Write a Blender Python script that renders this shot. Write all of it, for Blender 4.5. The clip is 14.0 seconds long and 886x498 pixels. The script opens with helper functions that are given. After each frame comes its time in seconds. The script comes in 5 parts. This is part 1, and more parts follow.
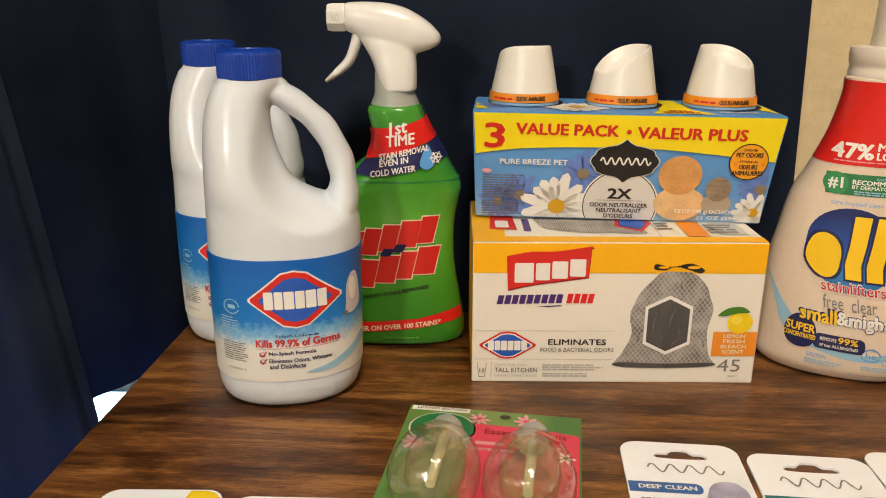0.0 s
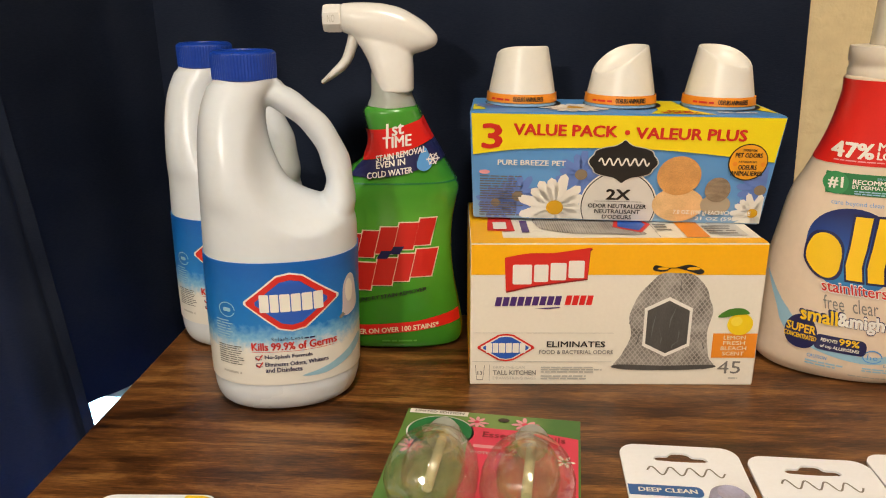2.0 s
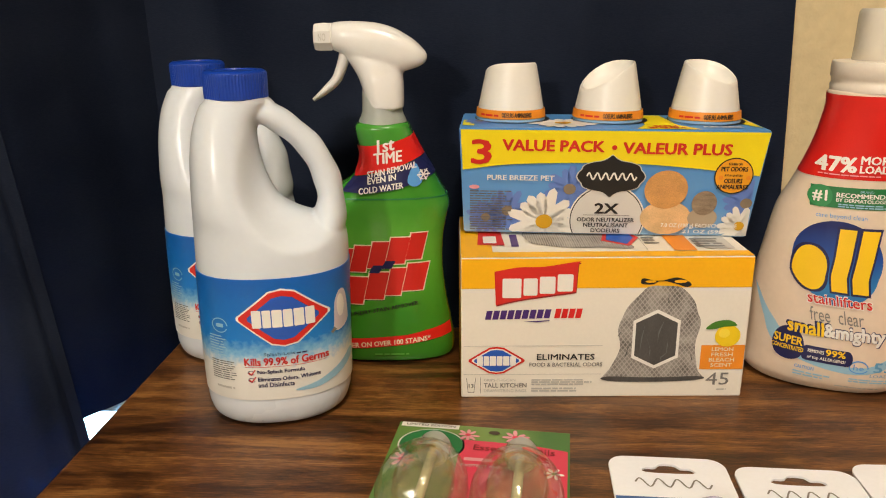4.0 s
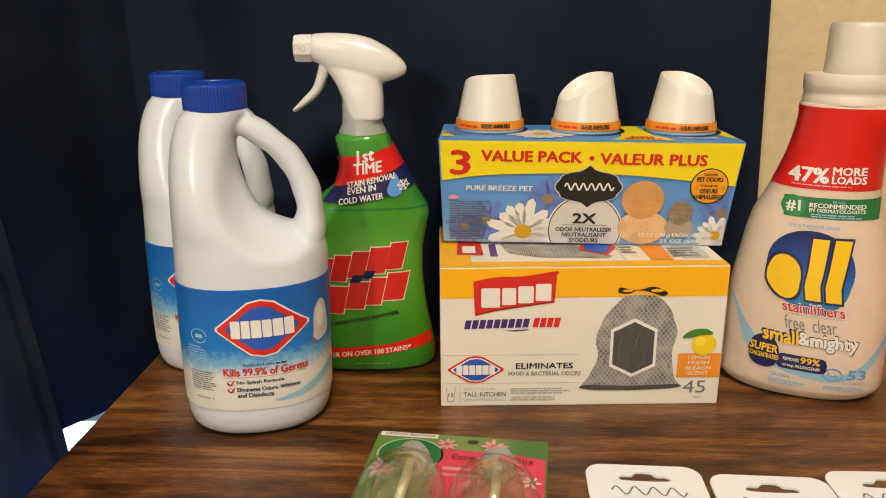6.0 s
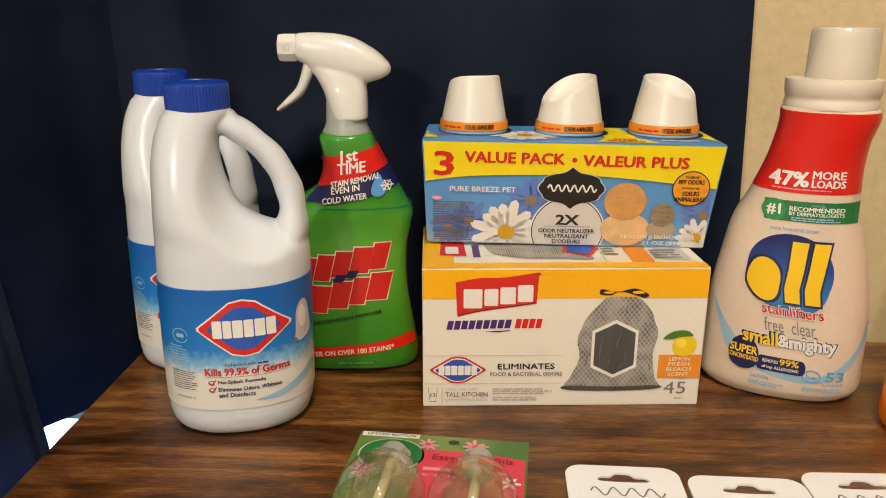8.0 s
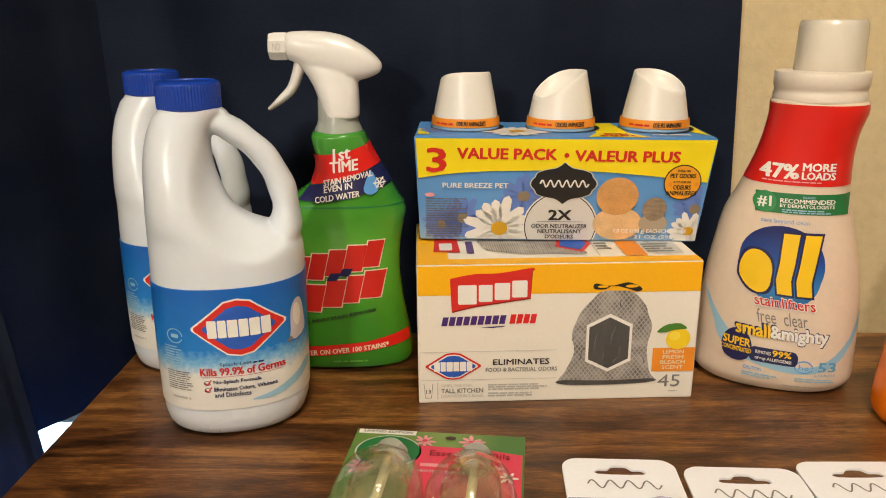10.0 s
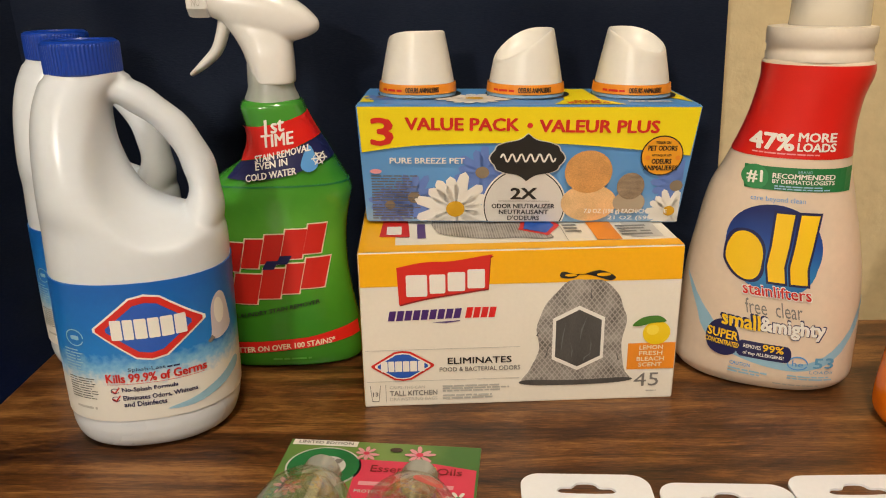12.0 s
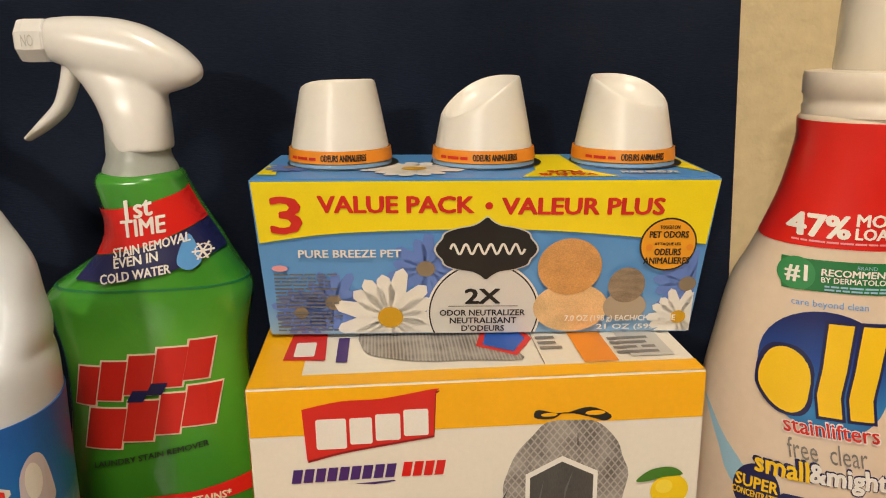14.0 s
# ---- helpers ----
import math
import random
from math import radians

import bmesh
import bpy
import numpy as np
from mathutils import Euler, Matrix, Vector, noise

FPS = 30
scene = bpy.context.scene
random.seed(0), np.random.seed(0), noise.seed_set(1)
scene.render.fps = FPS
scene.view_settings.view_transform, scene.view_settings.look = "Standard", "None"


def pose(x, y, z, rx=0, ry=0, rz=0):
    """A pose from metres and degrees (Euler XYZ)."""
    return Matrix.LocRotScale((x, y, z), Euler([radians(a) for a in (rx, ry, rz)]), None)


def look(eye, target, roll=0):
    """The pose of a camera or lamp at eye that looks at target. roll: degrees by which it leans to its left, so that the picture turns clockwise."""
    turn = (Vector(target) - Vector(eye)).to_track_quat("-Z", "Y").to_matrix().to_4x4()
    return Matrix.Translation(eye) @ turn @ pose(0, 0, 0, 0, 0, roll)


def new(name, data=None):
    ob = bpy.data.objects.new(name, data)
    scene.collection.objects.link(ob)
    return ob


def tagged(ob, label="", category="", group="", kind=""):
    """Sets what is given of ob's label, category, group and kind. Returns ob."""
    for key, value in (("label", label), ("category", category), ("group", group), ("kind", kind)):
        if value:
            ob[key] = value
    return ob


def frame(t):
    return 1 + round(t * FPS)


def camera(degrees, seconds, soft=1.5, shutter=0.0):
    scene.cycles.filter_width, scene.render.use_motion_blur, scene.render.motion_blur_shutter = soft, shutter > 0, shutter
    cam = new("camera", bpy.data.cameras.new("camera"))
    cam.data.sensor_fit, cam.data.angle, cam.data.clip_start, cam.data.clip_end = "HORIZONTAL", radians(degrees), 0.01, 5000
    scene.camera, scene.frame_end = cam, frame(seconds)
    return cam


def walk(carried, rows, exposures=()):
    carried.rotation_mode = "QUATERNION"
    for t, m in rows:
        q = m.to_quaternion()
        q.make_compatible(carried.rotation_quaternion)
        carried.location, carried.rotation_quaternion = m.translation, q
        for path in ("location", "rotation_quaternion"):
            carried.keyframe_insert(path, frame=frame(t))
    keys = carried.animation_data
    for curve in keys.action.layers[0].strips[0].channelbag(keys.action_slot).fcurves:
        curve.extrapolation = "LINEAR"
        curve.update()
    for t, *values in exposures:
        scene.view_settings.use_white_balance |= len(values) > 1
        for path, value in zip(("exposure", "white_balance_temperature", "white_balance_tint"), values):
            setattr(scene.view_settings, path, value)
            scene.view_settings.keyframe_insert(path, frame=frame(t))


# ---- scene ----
cam = camera(60.0, 14.0, soft=1.05)
PATH = [
    (0, (-0.014, -0.562, 1.049), (-0.045, 1.338, 0.423), -0.1),
    (0.5, (-0.01, -0.561, 1.05), (-0.037, 1.34, 0.429), -0.2),
    (1, (-0.013, -0.559, 1.048), (-0.038, 1.342, 0.427), -0.2),
    (1.5, (-0.013, -0.558, 1.046), (-0.04, 1.344, 0.429), -0.2),
    (2, (-0.012, -0.558, 1.046), (-0.043, 1.344, 0.43), -0.3),
    (2.5, (-0.008, -0.561, 1.05), (-0.04, 1.343, 0.436), -0.5),
    (3, (-0.011, -0.561, 1.049), (-0.044, 1.344, 0.44), -0.5),
    (5.5, (0.004, -0.569, 1.058), (-0.001, 1.346, 0.482), -0.8),
    (6, (0.001, -0.567, 1.056), (0.007, 1.348, 0.479), -0.5),
    (6.5, (0.008, -0.563, 1.057), (0.02, 1.348, 0.47), -0.3),
    (7, (0.005, -0.563, 1.055), (0.024, 1.348, 0.464), -0.1),
    (7.5, (0.007, -0.566, 1.06), (0.034, 1.346, 0.473), 0.1),
    (10, (0.004, -0.569, 1.058), (0.061, 1.342, 0.47), -0.5),
    (10.5, (0.015, -0.566, 1.053), (0.07, 1.342, 0.456), -0.9),
    (11, (0.014, -0.56, 1.05), (0.079, 1.343, 0.439), -1.0),
    (11.5, (0.027, -0.55, 1.056), (0.097, 1.347, 0.429), -1.0),
    (12, (0.04, -0.496, 1.043), (0.111, 1.392, 0.389), -0.8),
    (12.5, (0.049, -0.407, 1.013), (0.143, 1.481, 0.359), -0.2),
    (13, (0.06, -0.356, 1.011), (0.152, 1.527, 0.343), -0.4),
    (13.5, (0.07, -0.339, 1.024), (0.19, 1.577, 0.463), -0.6),
    (14, (0.071, -0.343, 1.028), (0.211, 1.584, 0.513), -0.8),
]
walk(cam, [(t, look(eye, target, roll)) for t, eye, target, roll in PATH], [(0, -0.06), (11, -0.06), (12, -0.15), (12.5, -0.22), (14, -0.15)])

# ---- world, lights ----
world = bpy.data.worlds.new("world")
scene.world = world
world.use_nodes = True
wn = world.node_tree
sky = wn.nodes.new("ShaderNodeTexSky")
sky.sky_type = "NISHITA"
sky.sun_disc = False
sky.sun_elevation, sky.sun_rotation = radians(40), radians(20)
wn.links.new(sky.outputs[0], wn.nodes["Background"].inputs[0])
wn.nodes["Background"].inputs[1].default_value = 0.1

ROOM = Matrix.Rotation(radians(-2.7), 4, "Z")   # the table and walls stand slightly turned to the carton


def lamp(name, kind, m, energy, color, size):
    data = bpy.data.lights.new(name, kind)
    data.energy, data.color = energy, color
    data.shape, data.size = "DISK", size
    ob = new(name, data)
    ob.matrix_world = m
    return ob


LAMP_A = (-1.5, -3.7, 2.36)
# unseen fill added overhead to brighten the table and upward faces
FILL_LAMP = (0.10, -0.90, 2.36)
lamp("unseen_ceiling_lamp", "AREA", look((LAMP_A[0], LAMP_A[1], 2.30), (0.0, 0.0, 0.85)), 84, (1.0, 0.905, 0.795), 0.30)
lamp("unseen_ceiling_lamp", "AREA", look((FILL_LAMP[0], FILL_LAMP[1], 2.30), (FILL_LAMP[0], FILL_LAMP[1] + 0.3, 0)), 25, (1.0, 0.87, 0.69), 0.30)
win = bpy.data.lights.new("window_daylight", "AREA")
win.shape, win.size, win.size_y, win.energy, win.color = "RECTANGLE", 0.5, 0.46, 30, (0.42, 0.80, 1.0)
new("window_daylight", win).matrix_world = ROOM @ look((-0.72, 0.42, 0.36), (-0.72, -1, 0.36))

# ---- materials ----
MATS = {}


def material(name, color, rough=0.5, metal=0.0, vary=0.08, scale=60, bump=0.0, bump_scale=400, coat=0.0, trans=0.0, sss=0.0, ior=1.5, stretch=(1, 1, 1)):
    """A surface with colour variation at two scales, uneven gloss and fine relief."""
    if name in MATS:
        return MATS[name]
    m = bpy.data.materials.new(name)
    m.use_nodes = True
    nt = m.node_tree
    p = nt.nodes["Principled BSDF"]
    p.inputs["Roughness"].default_value, p.inputs["Metallic"].default_value = rough, metal
    p.inputs["Coat Weight"].default_value, p.inputs["Transmission Weight"].default_value = coat, trans
    p.inputs["IOR"].default_value = ior
    if sss:
        p.inputs["Subsurface Weight"].default_value = sss
        p.inputs["Subsurface Radius"].default_value = (0.006, 0.005, 0.004)
    tc = nt.nodes.new("ShaderNodeTexCoord")
    mp = nt.nodes.new("ShaderNodeMapping")
    mp.inputs["Scale"].default_value = stretch
    nt.links.new(tc.outputs["Object"], mp.inputs[0])
    big, fine = nt.nodes.new("ShaderNodeTexNoise"), nt.nodes.new("ShaderNodeTexNoise")
    big.inputs["Scale"].default_value, big.inputs["Detail"].default_value = scale * 0.25, 4
    fine.inputs["Scale"].default_value, fine.inputs["Detail"].default_value = scale * 6, 3
    nt.links.new(mp.outputs[0], big.inputs[0]), nt.links.new(mp.outputs[0], fine.inputs[0])
    add = nt.nodes.new("ShaderNodeMath")
    add.operation = "ADD"
    nt.links.new(big.outputs[0], add.inputs[0]), nt.links.new(fine.outputs[0], add.inputs[1])
    rng = nt.nodes.new("ShaderNodeMapRange")
    rng.inputs[1].default_value, rng.inputs[2].default_value = 0.6, 1.4
    rng.inputs[3].default_value, rng.inputs[4].default_value = 1 - vary, 1 + vary
    nt.links.new(add.outputs[0], rng.inputs[0])
    mul = nt.nodes.new("ShaderNodeVectorMath")
    mul.operation = "MULTIPLY"
    mul.inputs[0].default_value = color
    nt.links.new(rng.outputs[0], mul.inputs[1])
    nt.links.new(mul.outputs[0], p.inputs["Base Color"])
    rr = nt.nodes.new("ShaderNodeMapRange")
    rr.inputs[1].default_value, rr.inputs[2].default_value = 0.1, 0.9
    rr.inputs[3].default_value, rr.inputs[4].default_value = max(rough - 0.02, 0), min(rough + 0.02, 1)
    nt.links.new(big.outputs[0], rr.inputs[0]), nt.links.new(rr.outputs[0], p.inputs["Roughness"])
    if bump:
        n2, b = nt.nodes.new("ShaderNodeTexNoise"), nt.nodes.new("ShaderNodeBump")
        n2.inputs["Scale"].default_value, n2.inputs["Detail"].default_value = bump_scale, 4
        b.inputs["Strength"].default_value, b.inputs["Distance"].default_value = bump, 0.002
        nt.links.new(mp.outputs[0], n2.inputs[0])
        nt.links.new(n2.outputs[0], b.inputs["Height"]), nt.links.new(b.outputs[0], p.inputs["Normal"])
    MATS[name] = m
    return m


def ink(name, color, rough=0.42):
    return material("ink_" + name, color, rough, vary=0.04, scale=200)


def ramp_material(name, axis, stops, rough=0.4, noise_amount=0.02, noise_scale=40, lo=0.0, hi=1.0, bump=0.0):
    """A print that runs through several colours along one axis of the thing, its borders broken by noise."""
    m = bpy.data.materials.new(name)
    m.use_nodes = True
    nt = m.node_tree
    p = nt.nodes["Principled BSDF"]
    p.inputs["Roughness"].default_value = rough
    tc, sep = nt.nodes.new("ShaderNodeTexCoord"), nt.nodes.new("ShaderNodeSeparateXYZ")
    nt.links.new(tc.outputs["Object"], sep.inputs[0])
    n = nt.nodes.new("ShaderNodeTexNoise")
    n.inputs["Scale"].default_value, n.inputs["Detail"].default_value = noise_scale, 6
    nt.links.new(tc.outputs["Object"], n.inputs[0])
    mr = nt.nodes.new("ShaderNodeMapRange")
    mr.inputs[1].default_value, mr.inputs[2].default_value = lo, hi
    nt.links.new(sep.outputs[axis], mr.inputs[0])
    ma = nt.nodes.new("ShaderNodeMath")
    ma.operation = "MULTIPLY_ADD"
    ma.inputs[1].default_value = noise_amount
    nt.links.new(n.outputs[0], ma.inputs[0]), nt.links.new(mr.outputs[0], ma.inputs[2])
    r = nt.nodes.new("ShaderNodeValToRGB")
    els = r.color_ramp.elements
    while len(els) < len(stops):
        els.new(0.5)
    for e, (pos, c) in zip(els, stops):
        e.position, e.color = pos, (*c, 1)
    nt.links.new(ma.outputs[0], r.inputs[0]), nt.links.new(r.outputs[0], p.inputs["Base Color"])
    if bump:
        b, n2 = nt.nodes.new("ShaderNodeBump"), nt.nodes.new("ShaderNodeTexNoise")
        n2.inputs["Scale"].default_value = 120
        b.inputs["Strength"].default_value, b.inputs["Distance"].default_value = bump, 0.002
        nt.links.new(tc.outputs["Object"], n2.inputs[0]), nt.links.new(n2.outputs[0], b.inputs["Height"]), nt.links.new(b.outputs[0], p.inputs["Normal"])
    return m


def wood_material():
    m = bpy.data.materials.new("rustic_wood")
    m.use_nodes = True
    nt = m.node_tree
    p = nt.nodes["Principled BSDF"]
    tc = nt.nodes.new("ShaderNodeTexCoord")

    def noise_at(stretch, scale, detail=6, dist=0.0, rough=0.6):
        mp, n = nt.nodes.new("ShaderNodeMapping"), nt.nodes.new("ShaderNodeTexNoise")
        mp.inputs["Scale"].default_value = stretch
        n.inputs["Scale"].default_value, n.inputs["Detail"].default_value, n.inputs["Distortion"].default_value = scale, detail, dist
        n.inputs["Roughness"].default_value = rough
        nt.links.new(tc.outputs["Object"], mp.inputs[0]), nt.links.new(mp.outputs[0], n.inputs[0])
        return n.outputs[0]

    streak = noise_at((1, 14, 1), 3.2, 10, 0.9, 0.74)
    fine = noise_at((1, 16, 1), 75, 8, 0.3, 0.85)
    patch = noise_at((1, 4.5, 1), 6, 6, 1.2, 0.62)
    mix = nt.nodes.new("ShaderNodeMath")
    mix.operation = "MULTIPLY_ADD"
    mix.inputs[1].default_value = 1.1
    nt.links.new(fine, mix.inputs[0])
    half = nt.nodes.new("ShaderNodeMath")
    half.operation = "MULTIPLY_ADD"
    half.inputs[1].default_value, half.inputs[2].default_value = 1.0, -0.67
    nt.links.new(streak, half.inputs[0]), nt.links.new(half.outputs[0], mix.inputs[2])
    mix2 = nt.nodes.new("ShaderNodeMath")
    mix2.operation = "MULTIPLY_ADD"
    mix2.inputs[1].default_value = 0.85
    nt.links.new(patch, mix2.inputs[0]), nt.links.new(mix.outputs[0], mix2.inputs[2])
    r = nt.nodes.new("ShaderNodeValToRGB")
    els = r.color_ramp.elements
    stops = ((0.54, (0.010, 0.0042, 0.0017)), (0.70, (0.062, 0.0222, 0.0064)), (0.86, (0.162, 0.0630, 0.0165)), (1.02, (0.31, 0.142, 0.039)))
    while len(els) < len(stops):
        els.new(0.5)
    for e, (pos, c) in zip(els, stops):
        e.position, e.color = pos, (*c, 1)
    nt.links.new(mix2.outputs[0], r.inputs[0]), nt.links.new(r.outputs[0], p.inputs["Base Color"])
    b = nt.nodes.new("ShaderNodeBump")
    b.inputs["Strength"].default_value, b.inputs["Distance"].default_value = 0.12, 0.0006
    nt.links.new(mix.outputs[0], b.inputs["Height"]), nt.links.new(b.outputs[0], p.inputs["Normal"])
    rr = nt.nodes.new("ShaderNodeMapRange")
    rr.inputs[3].default_value, rr.inputs[4].default_value = 0.24, 0.40
    nt.links.new(streak, rr.inputs[0]), nt.links.new(rr.outputs[0], p.inputs["Roughness"])
    return m


def curtain_material():
    m = bpy.data.materials.new("navy_curtain_cloth")
    m.use_nodes = True
    nt = m.node_tree
    p, out = nt.nodes["Principled BSDF"], nt.nodes["Material Output"]
    tc = nt.nodes.new("ShaderNodeTexCoord")
    n, weave = nt.nodes.new("ShaderNodeTexNoise"), nt.nodes.new("ShaderNodeTexNoise")
    mp = nt.nodes.new("ShaderNodeMapping")
    mp.inputs["Scale"].default_value = (1, 1, 5)
    n.inputs["Scale"].default_value, weave.inputs["Scale"].default_value = 9, 260
    nt.links.new(tc.outputs["Object"], n.inputs[0]), nt.links.new(tc.outputs["Object"], mp.inputs[0]), nt.links.new(mp.outputs[0], weave.inputs[0])
    r = nt.nodes.new("ShaderNodeValToRGB")
    r.color_ramp.elements[0].position, r.color_ramp.elements[0].color = 0.3, (0.0088, 0.0136, 0.0310, 1)
    r.color_ramp.elements[1].position, r.color_ramp.elements[1].color = 0.7, (0.0215, 0.0300, 0.0570, 1)
    thread = nt.nodes.new("ShaderNodeMath")
    thread.operation = "MULTIPLY_ADD"
    thread.inputs[1].default_value = 0.55
    drop = nt.nodes.new("ShaderNodeMath")
    drop.operation = "SUBTRACT"
    drop.inputs[1].default_value = 0.275
    nt.links.new(n.outputs[0], drop.inputs[0]), nt.links.new(weave.outputs[0], thread.inputs[0]), nt.links.new(drop.outputs[0], thread.inputs[2])
    nt.links.new(thread.outputs[0], r.inputs[0]), nt.links.new(r.outputs[0], p.inputs["Base Color"])
    p.inputs["Roughness"].default_value = 0.75
    p.inputs["Sheen Weight"].default_value, p.inputs["Sheen Roughness"].default_value = 0.0, 0.4
    p.inputs["Specular IOR Level"].default_value = 0.12
    b = nt.nodes.new("ShaderNodeBump")
    b.inputs["Strength"].default_value, b.inputs["Distance"].default_value = 0.6, 0.0008
    nt.links.new(weave.outputs[0], b.inputs["Height"]), nt.links.new(b.outputs[0], p.inputs["Normal"])
    t, mix = nt.nodes.new("ShaderNodeBsdfTranslucent"), nt.nodes.new("ShaderNodeMixShader")
    t.inputs[0].default_value = (0.02, 0.06, 0.16, 1)
    mix.inputs[0].default_value = 0.35
    nt.links.new(p.outputs[0], mix.inputs[1]), nt.links.new(t.outputs[0], mix.inputs[2]), nt.links.new(mix.outputs[0], out.inputs[0])
    return m


def clear_film(name, tint, ior, hazy=0.035):
    """Thin clear plastic: see-through, with gloss that grows at grazing angles."""
    m = bpy.data.materials.new(name)
    m.use_nodes = True
    nt = m.node_tree
    nt.nodes.remove(nt.nodes["Principled BSDF"])
    tr, gl, fr, mx, n, bp = (nt.nodes.new("ShaderNode" + k) for k in ("BsdfTransparent", "BsdfGlossy", "LayerWeight", "MixShader", "TexNoise", "Bump"))
    tr.inputs[0].default_value = (*tint, 1)
    gl.inputs["Roughness"].default_value, fr.inputs[0].default_value = 0.06, (ior - 1) * 0.8
    n.inputs["Scale"].default_value, bp.inputs["Strength"].default_value, bp.inputs["Distance"].default_value = 60, 0.55, 0.004
    tc = nt.nodes.new("ShaderNodeTexCoord")
    nt.links.new(tc.outputs["Object"], n.inputs[0]), nt.links.new(n.outputs[0], bp.inputs["Height"])
    nt.links.new(bp.outputs[0], gl.inputs["Normal"]), nt.links.new(bp.outputs[0], fr.inputs["Normal"])
    haze, hz, cut = nt.nodes.new("ShaderNodeBsdfDiffuse"), nt.nodes.new("ShaderNodeMixShader"), nt.nodes.new("ShaderNodeMath")
    haze.inputs[0].default_value, hz.inputs[0].default_value = (0.92, 0.90, 0.84, 1), hazy
    cut.operation = "MULTIPLY_ADD"
    cut.inputs[1].default_value, cut.inputs[2].default_value = 0.5, 0.05
    nt.links.new(fr.outputs["Facing"], cut.inputs[0]), nt.links.new(cut.outputs[0], mx.inputs[0])
    nt.links.new(tr.outputs[0], hz.inputs[1]), nt.links.new(haze.outputs[0], hz.inputs[2])
    nt.links.new(hz.outputs[0], mx.inputs[1]), nt.links.new(gl.outputs[0], mx.inputs[2])
    nt.links.new(mx.outputs[0], nt.nodes["Material Output"].inputs[0])
    return m


def glass(name, color, rough=0.02, ior=1.45):
    return material(name, color, rough, vary=0.01, trans=1.0, ior=ior)


WOOD, CURTAIN = wood_material(), curtain_material()
WALL = material("cream_wall_paint", (0.66, 0.54, 0.32), 0.75, vary=0.10, scale=14, bump=1.0, bump_scale=90)
CEILING = material("white_ceiling_paint", (0.75, 0.72, 0.66), 0.8, vary=0.03, scale=10, bump=0.3, bump_scale=60)
CARPET = material("beige_carpet", (0.36, 0.31, 0.25), 0.95, vary=0.2, scale=60, bump=0.8, bump_scale=300)
HDPE = material("white_bottle_plastic", (0.66, 0.71, 0.78), 0.27, vary=0.02, scale=30, sss=0.12, bump=0.04, bump_scale=60)
BLUE_CAP = material("blue_cap_plastic", (0.006, 0.045, 0.36), 0.34, vary=0.08, scale=60, bump=0.05)
WHITE_PLASTIC = material("white_sprayer_plastic", (0.74, 0.735, 0.725), 0.26, vary=0.02, scale=40, sss=0.08)
CONE_PLASTIC = material("white_cone_plastic", (0.76, 0.735, 0.685), 0.34, vary=0.02, scale=40, sss=0.08)
CLEAR_COLLAR = material("cloudy_clear_plastic", (0.66, 0.70, 0.66), 0.3, vary=0.05, trans=0.5)
CARD_WHITE = material("white_carton", (0.78, 0.74, 0.66), 0.5, vary=0.03, scale=60, bump=0.06, bump_scale=200)
CARD_YELLOW = material("amber_carton_print", (0.90, 0.455, 0.002), 0.45, vary=0.04, scale=60)
METAL_DARK = material("black_steel", (0.03, 0.03, 0.03), 0.45, metal=0.7, vary=0.1)
YELLOW = ink("yellow", (0.88, 0.72, 0.008))
RED, DEEP_RED = ink("red", (0.62, 0.022, 0.015)), ink("deep_red", (0.66, 0.014, 0.010), 0.3)
NAVY, BLUE, BLACK = ink("navy", (0.012, 0.014, 0.085)), ink("blue", (0.02, 0.10, 0.50)), ink("black", (0.012, 0.012, 0.012))
WHITE, GREY, PALE = ink("white", (0.80, 0.78, 0.74)), ink("grey", (0.20, 0.19, 0.18)), ink("pale_grey", (0.48, 0.47, 0.44))
ORANGE, GREEN_INK, TEAL = ink("orange", (0.80, 0.27, 0.02)), ink("green", (0.012, 0.17, 0.05)), ink("teal", (0.012, 0.16, 0.20))
PURPLE, SKY, LEAF = ink("purple", (0.06, 0.02, 0.16)), ink("sky_blue", (0.10, 0.33, 0.72)), ink("leaf_green", (0.06, 0.20, 0.02))
LEMON, TABBY = ink("lemon", (0.85, 0.60, 0.01)), ink("tabby_brown", (0.24, 0.19, 0.13))
PINK, PETAL_BLUE, ICE = ink("pink", (0.62, 0.05, 0.09)), ink("petal_blue", (0.13, 0.23, 0.62)), ink("ice_blue", (0.30, 0.52, 0.68))
LIGHT_PINK, CREAM_INK = ink("light_pink", (0.75, 0.33, 0.38)), ink("cream", (0.80, 0.70, 0.50))

# ---- shape helpers ----


def part(name, bm, mat, parent=None, label="", smooth=False, kind=""):
    me = bpy.data.meshes.new(name)
    bm.to_mesh(me)
    bm.free()
    me.materials.append(mat)
    if smooth:
        me.shade_smooth()
        me.set_sharp_from_angle(angle=radians(42))
    ob = new(name, me)
    ob.parent = parent
    return tagged(ob, label, kind=kind)


def thing(name, m, label, category, group=""):
    ob = new(name)
    ob.empty_display_size = 0.02
    ob.matrix_world = m
    return tagged(ob, label, category, group)


def box(x0, y0, z0, x1, y1, z1, bevel=0.0, segments=2, bm=None):
    made = bmesh.new()
    bmesh.ops.create_cube(made, size=1)
    for v in made.verts:
        v.co = Vector((x0 + (v.co.x + 0.5) * (x1 - x0), y0 + (v.co.y + 0.5) * (y1 - y0), z0 + (v.co.z + 0.5) * (z1 - z0)))
    if bevel:
        bmesh.ops.bevel(made, geom=made.edges[:], offset=bevel, segments=segments, affect="EDGES", profile=0.6)
    if bm is None:
        return made
    return join(bm, made)


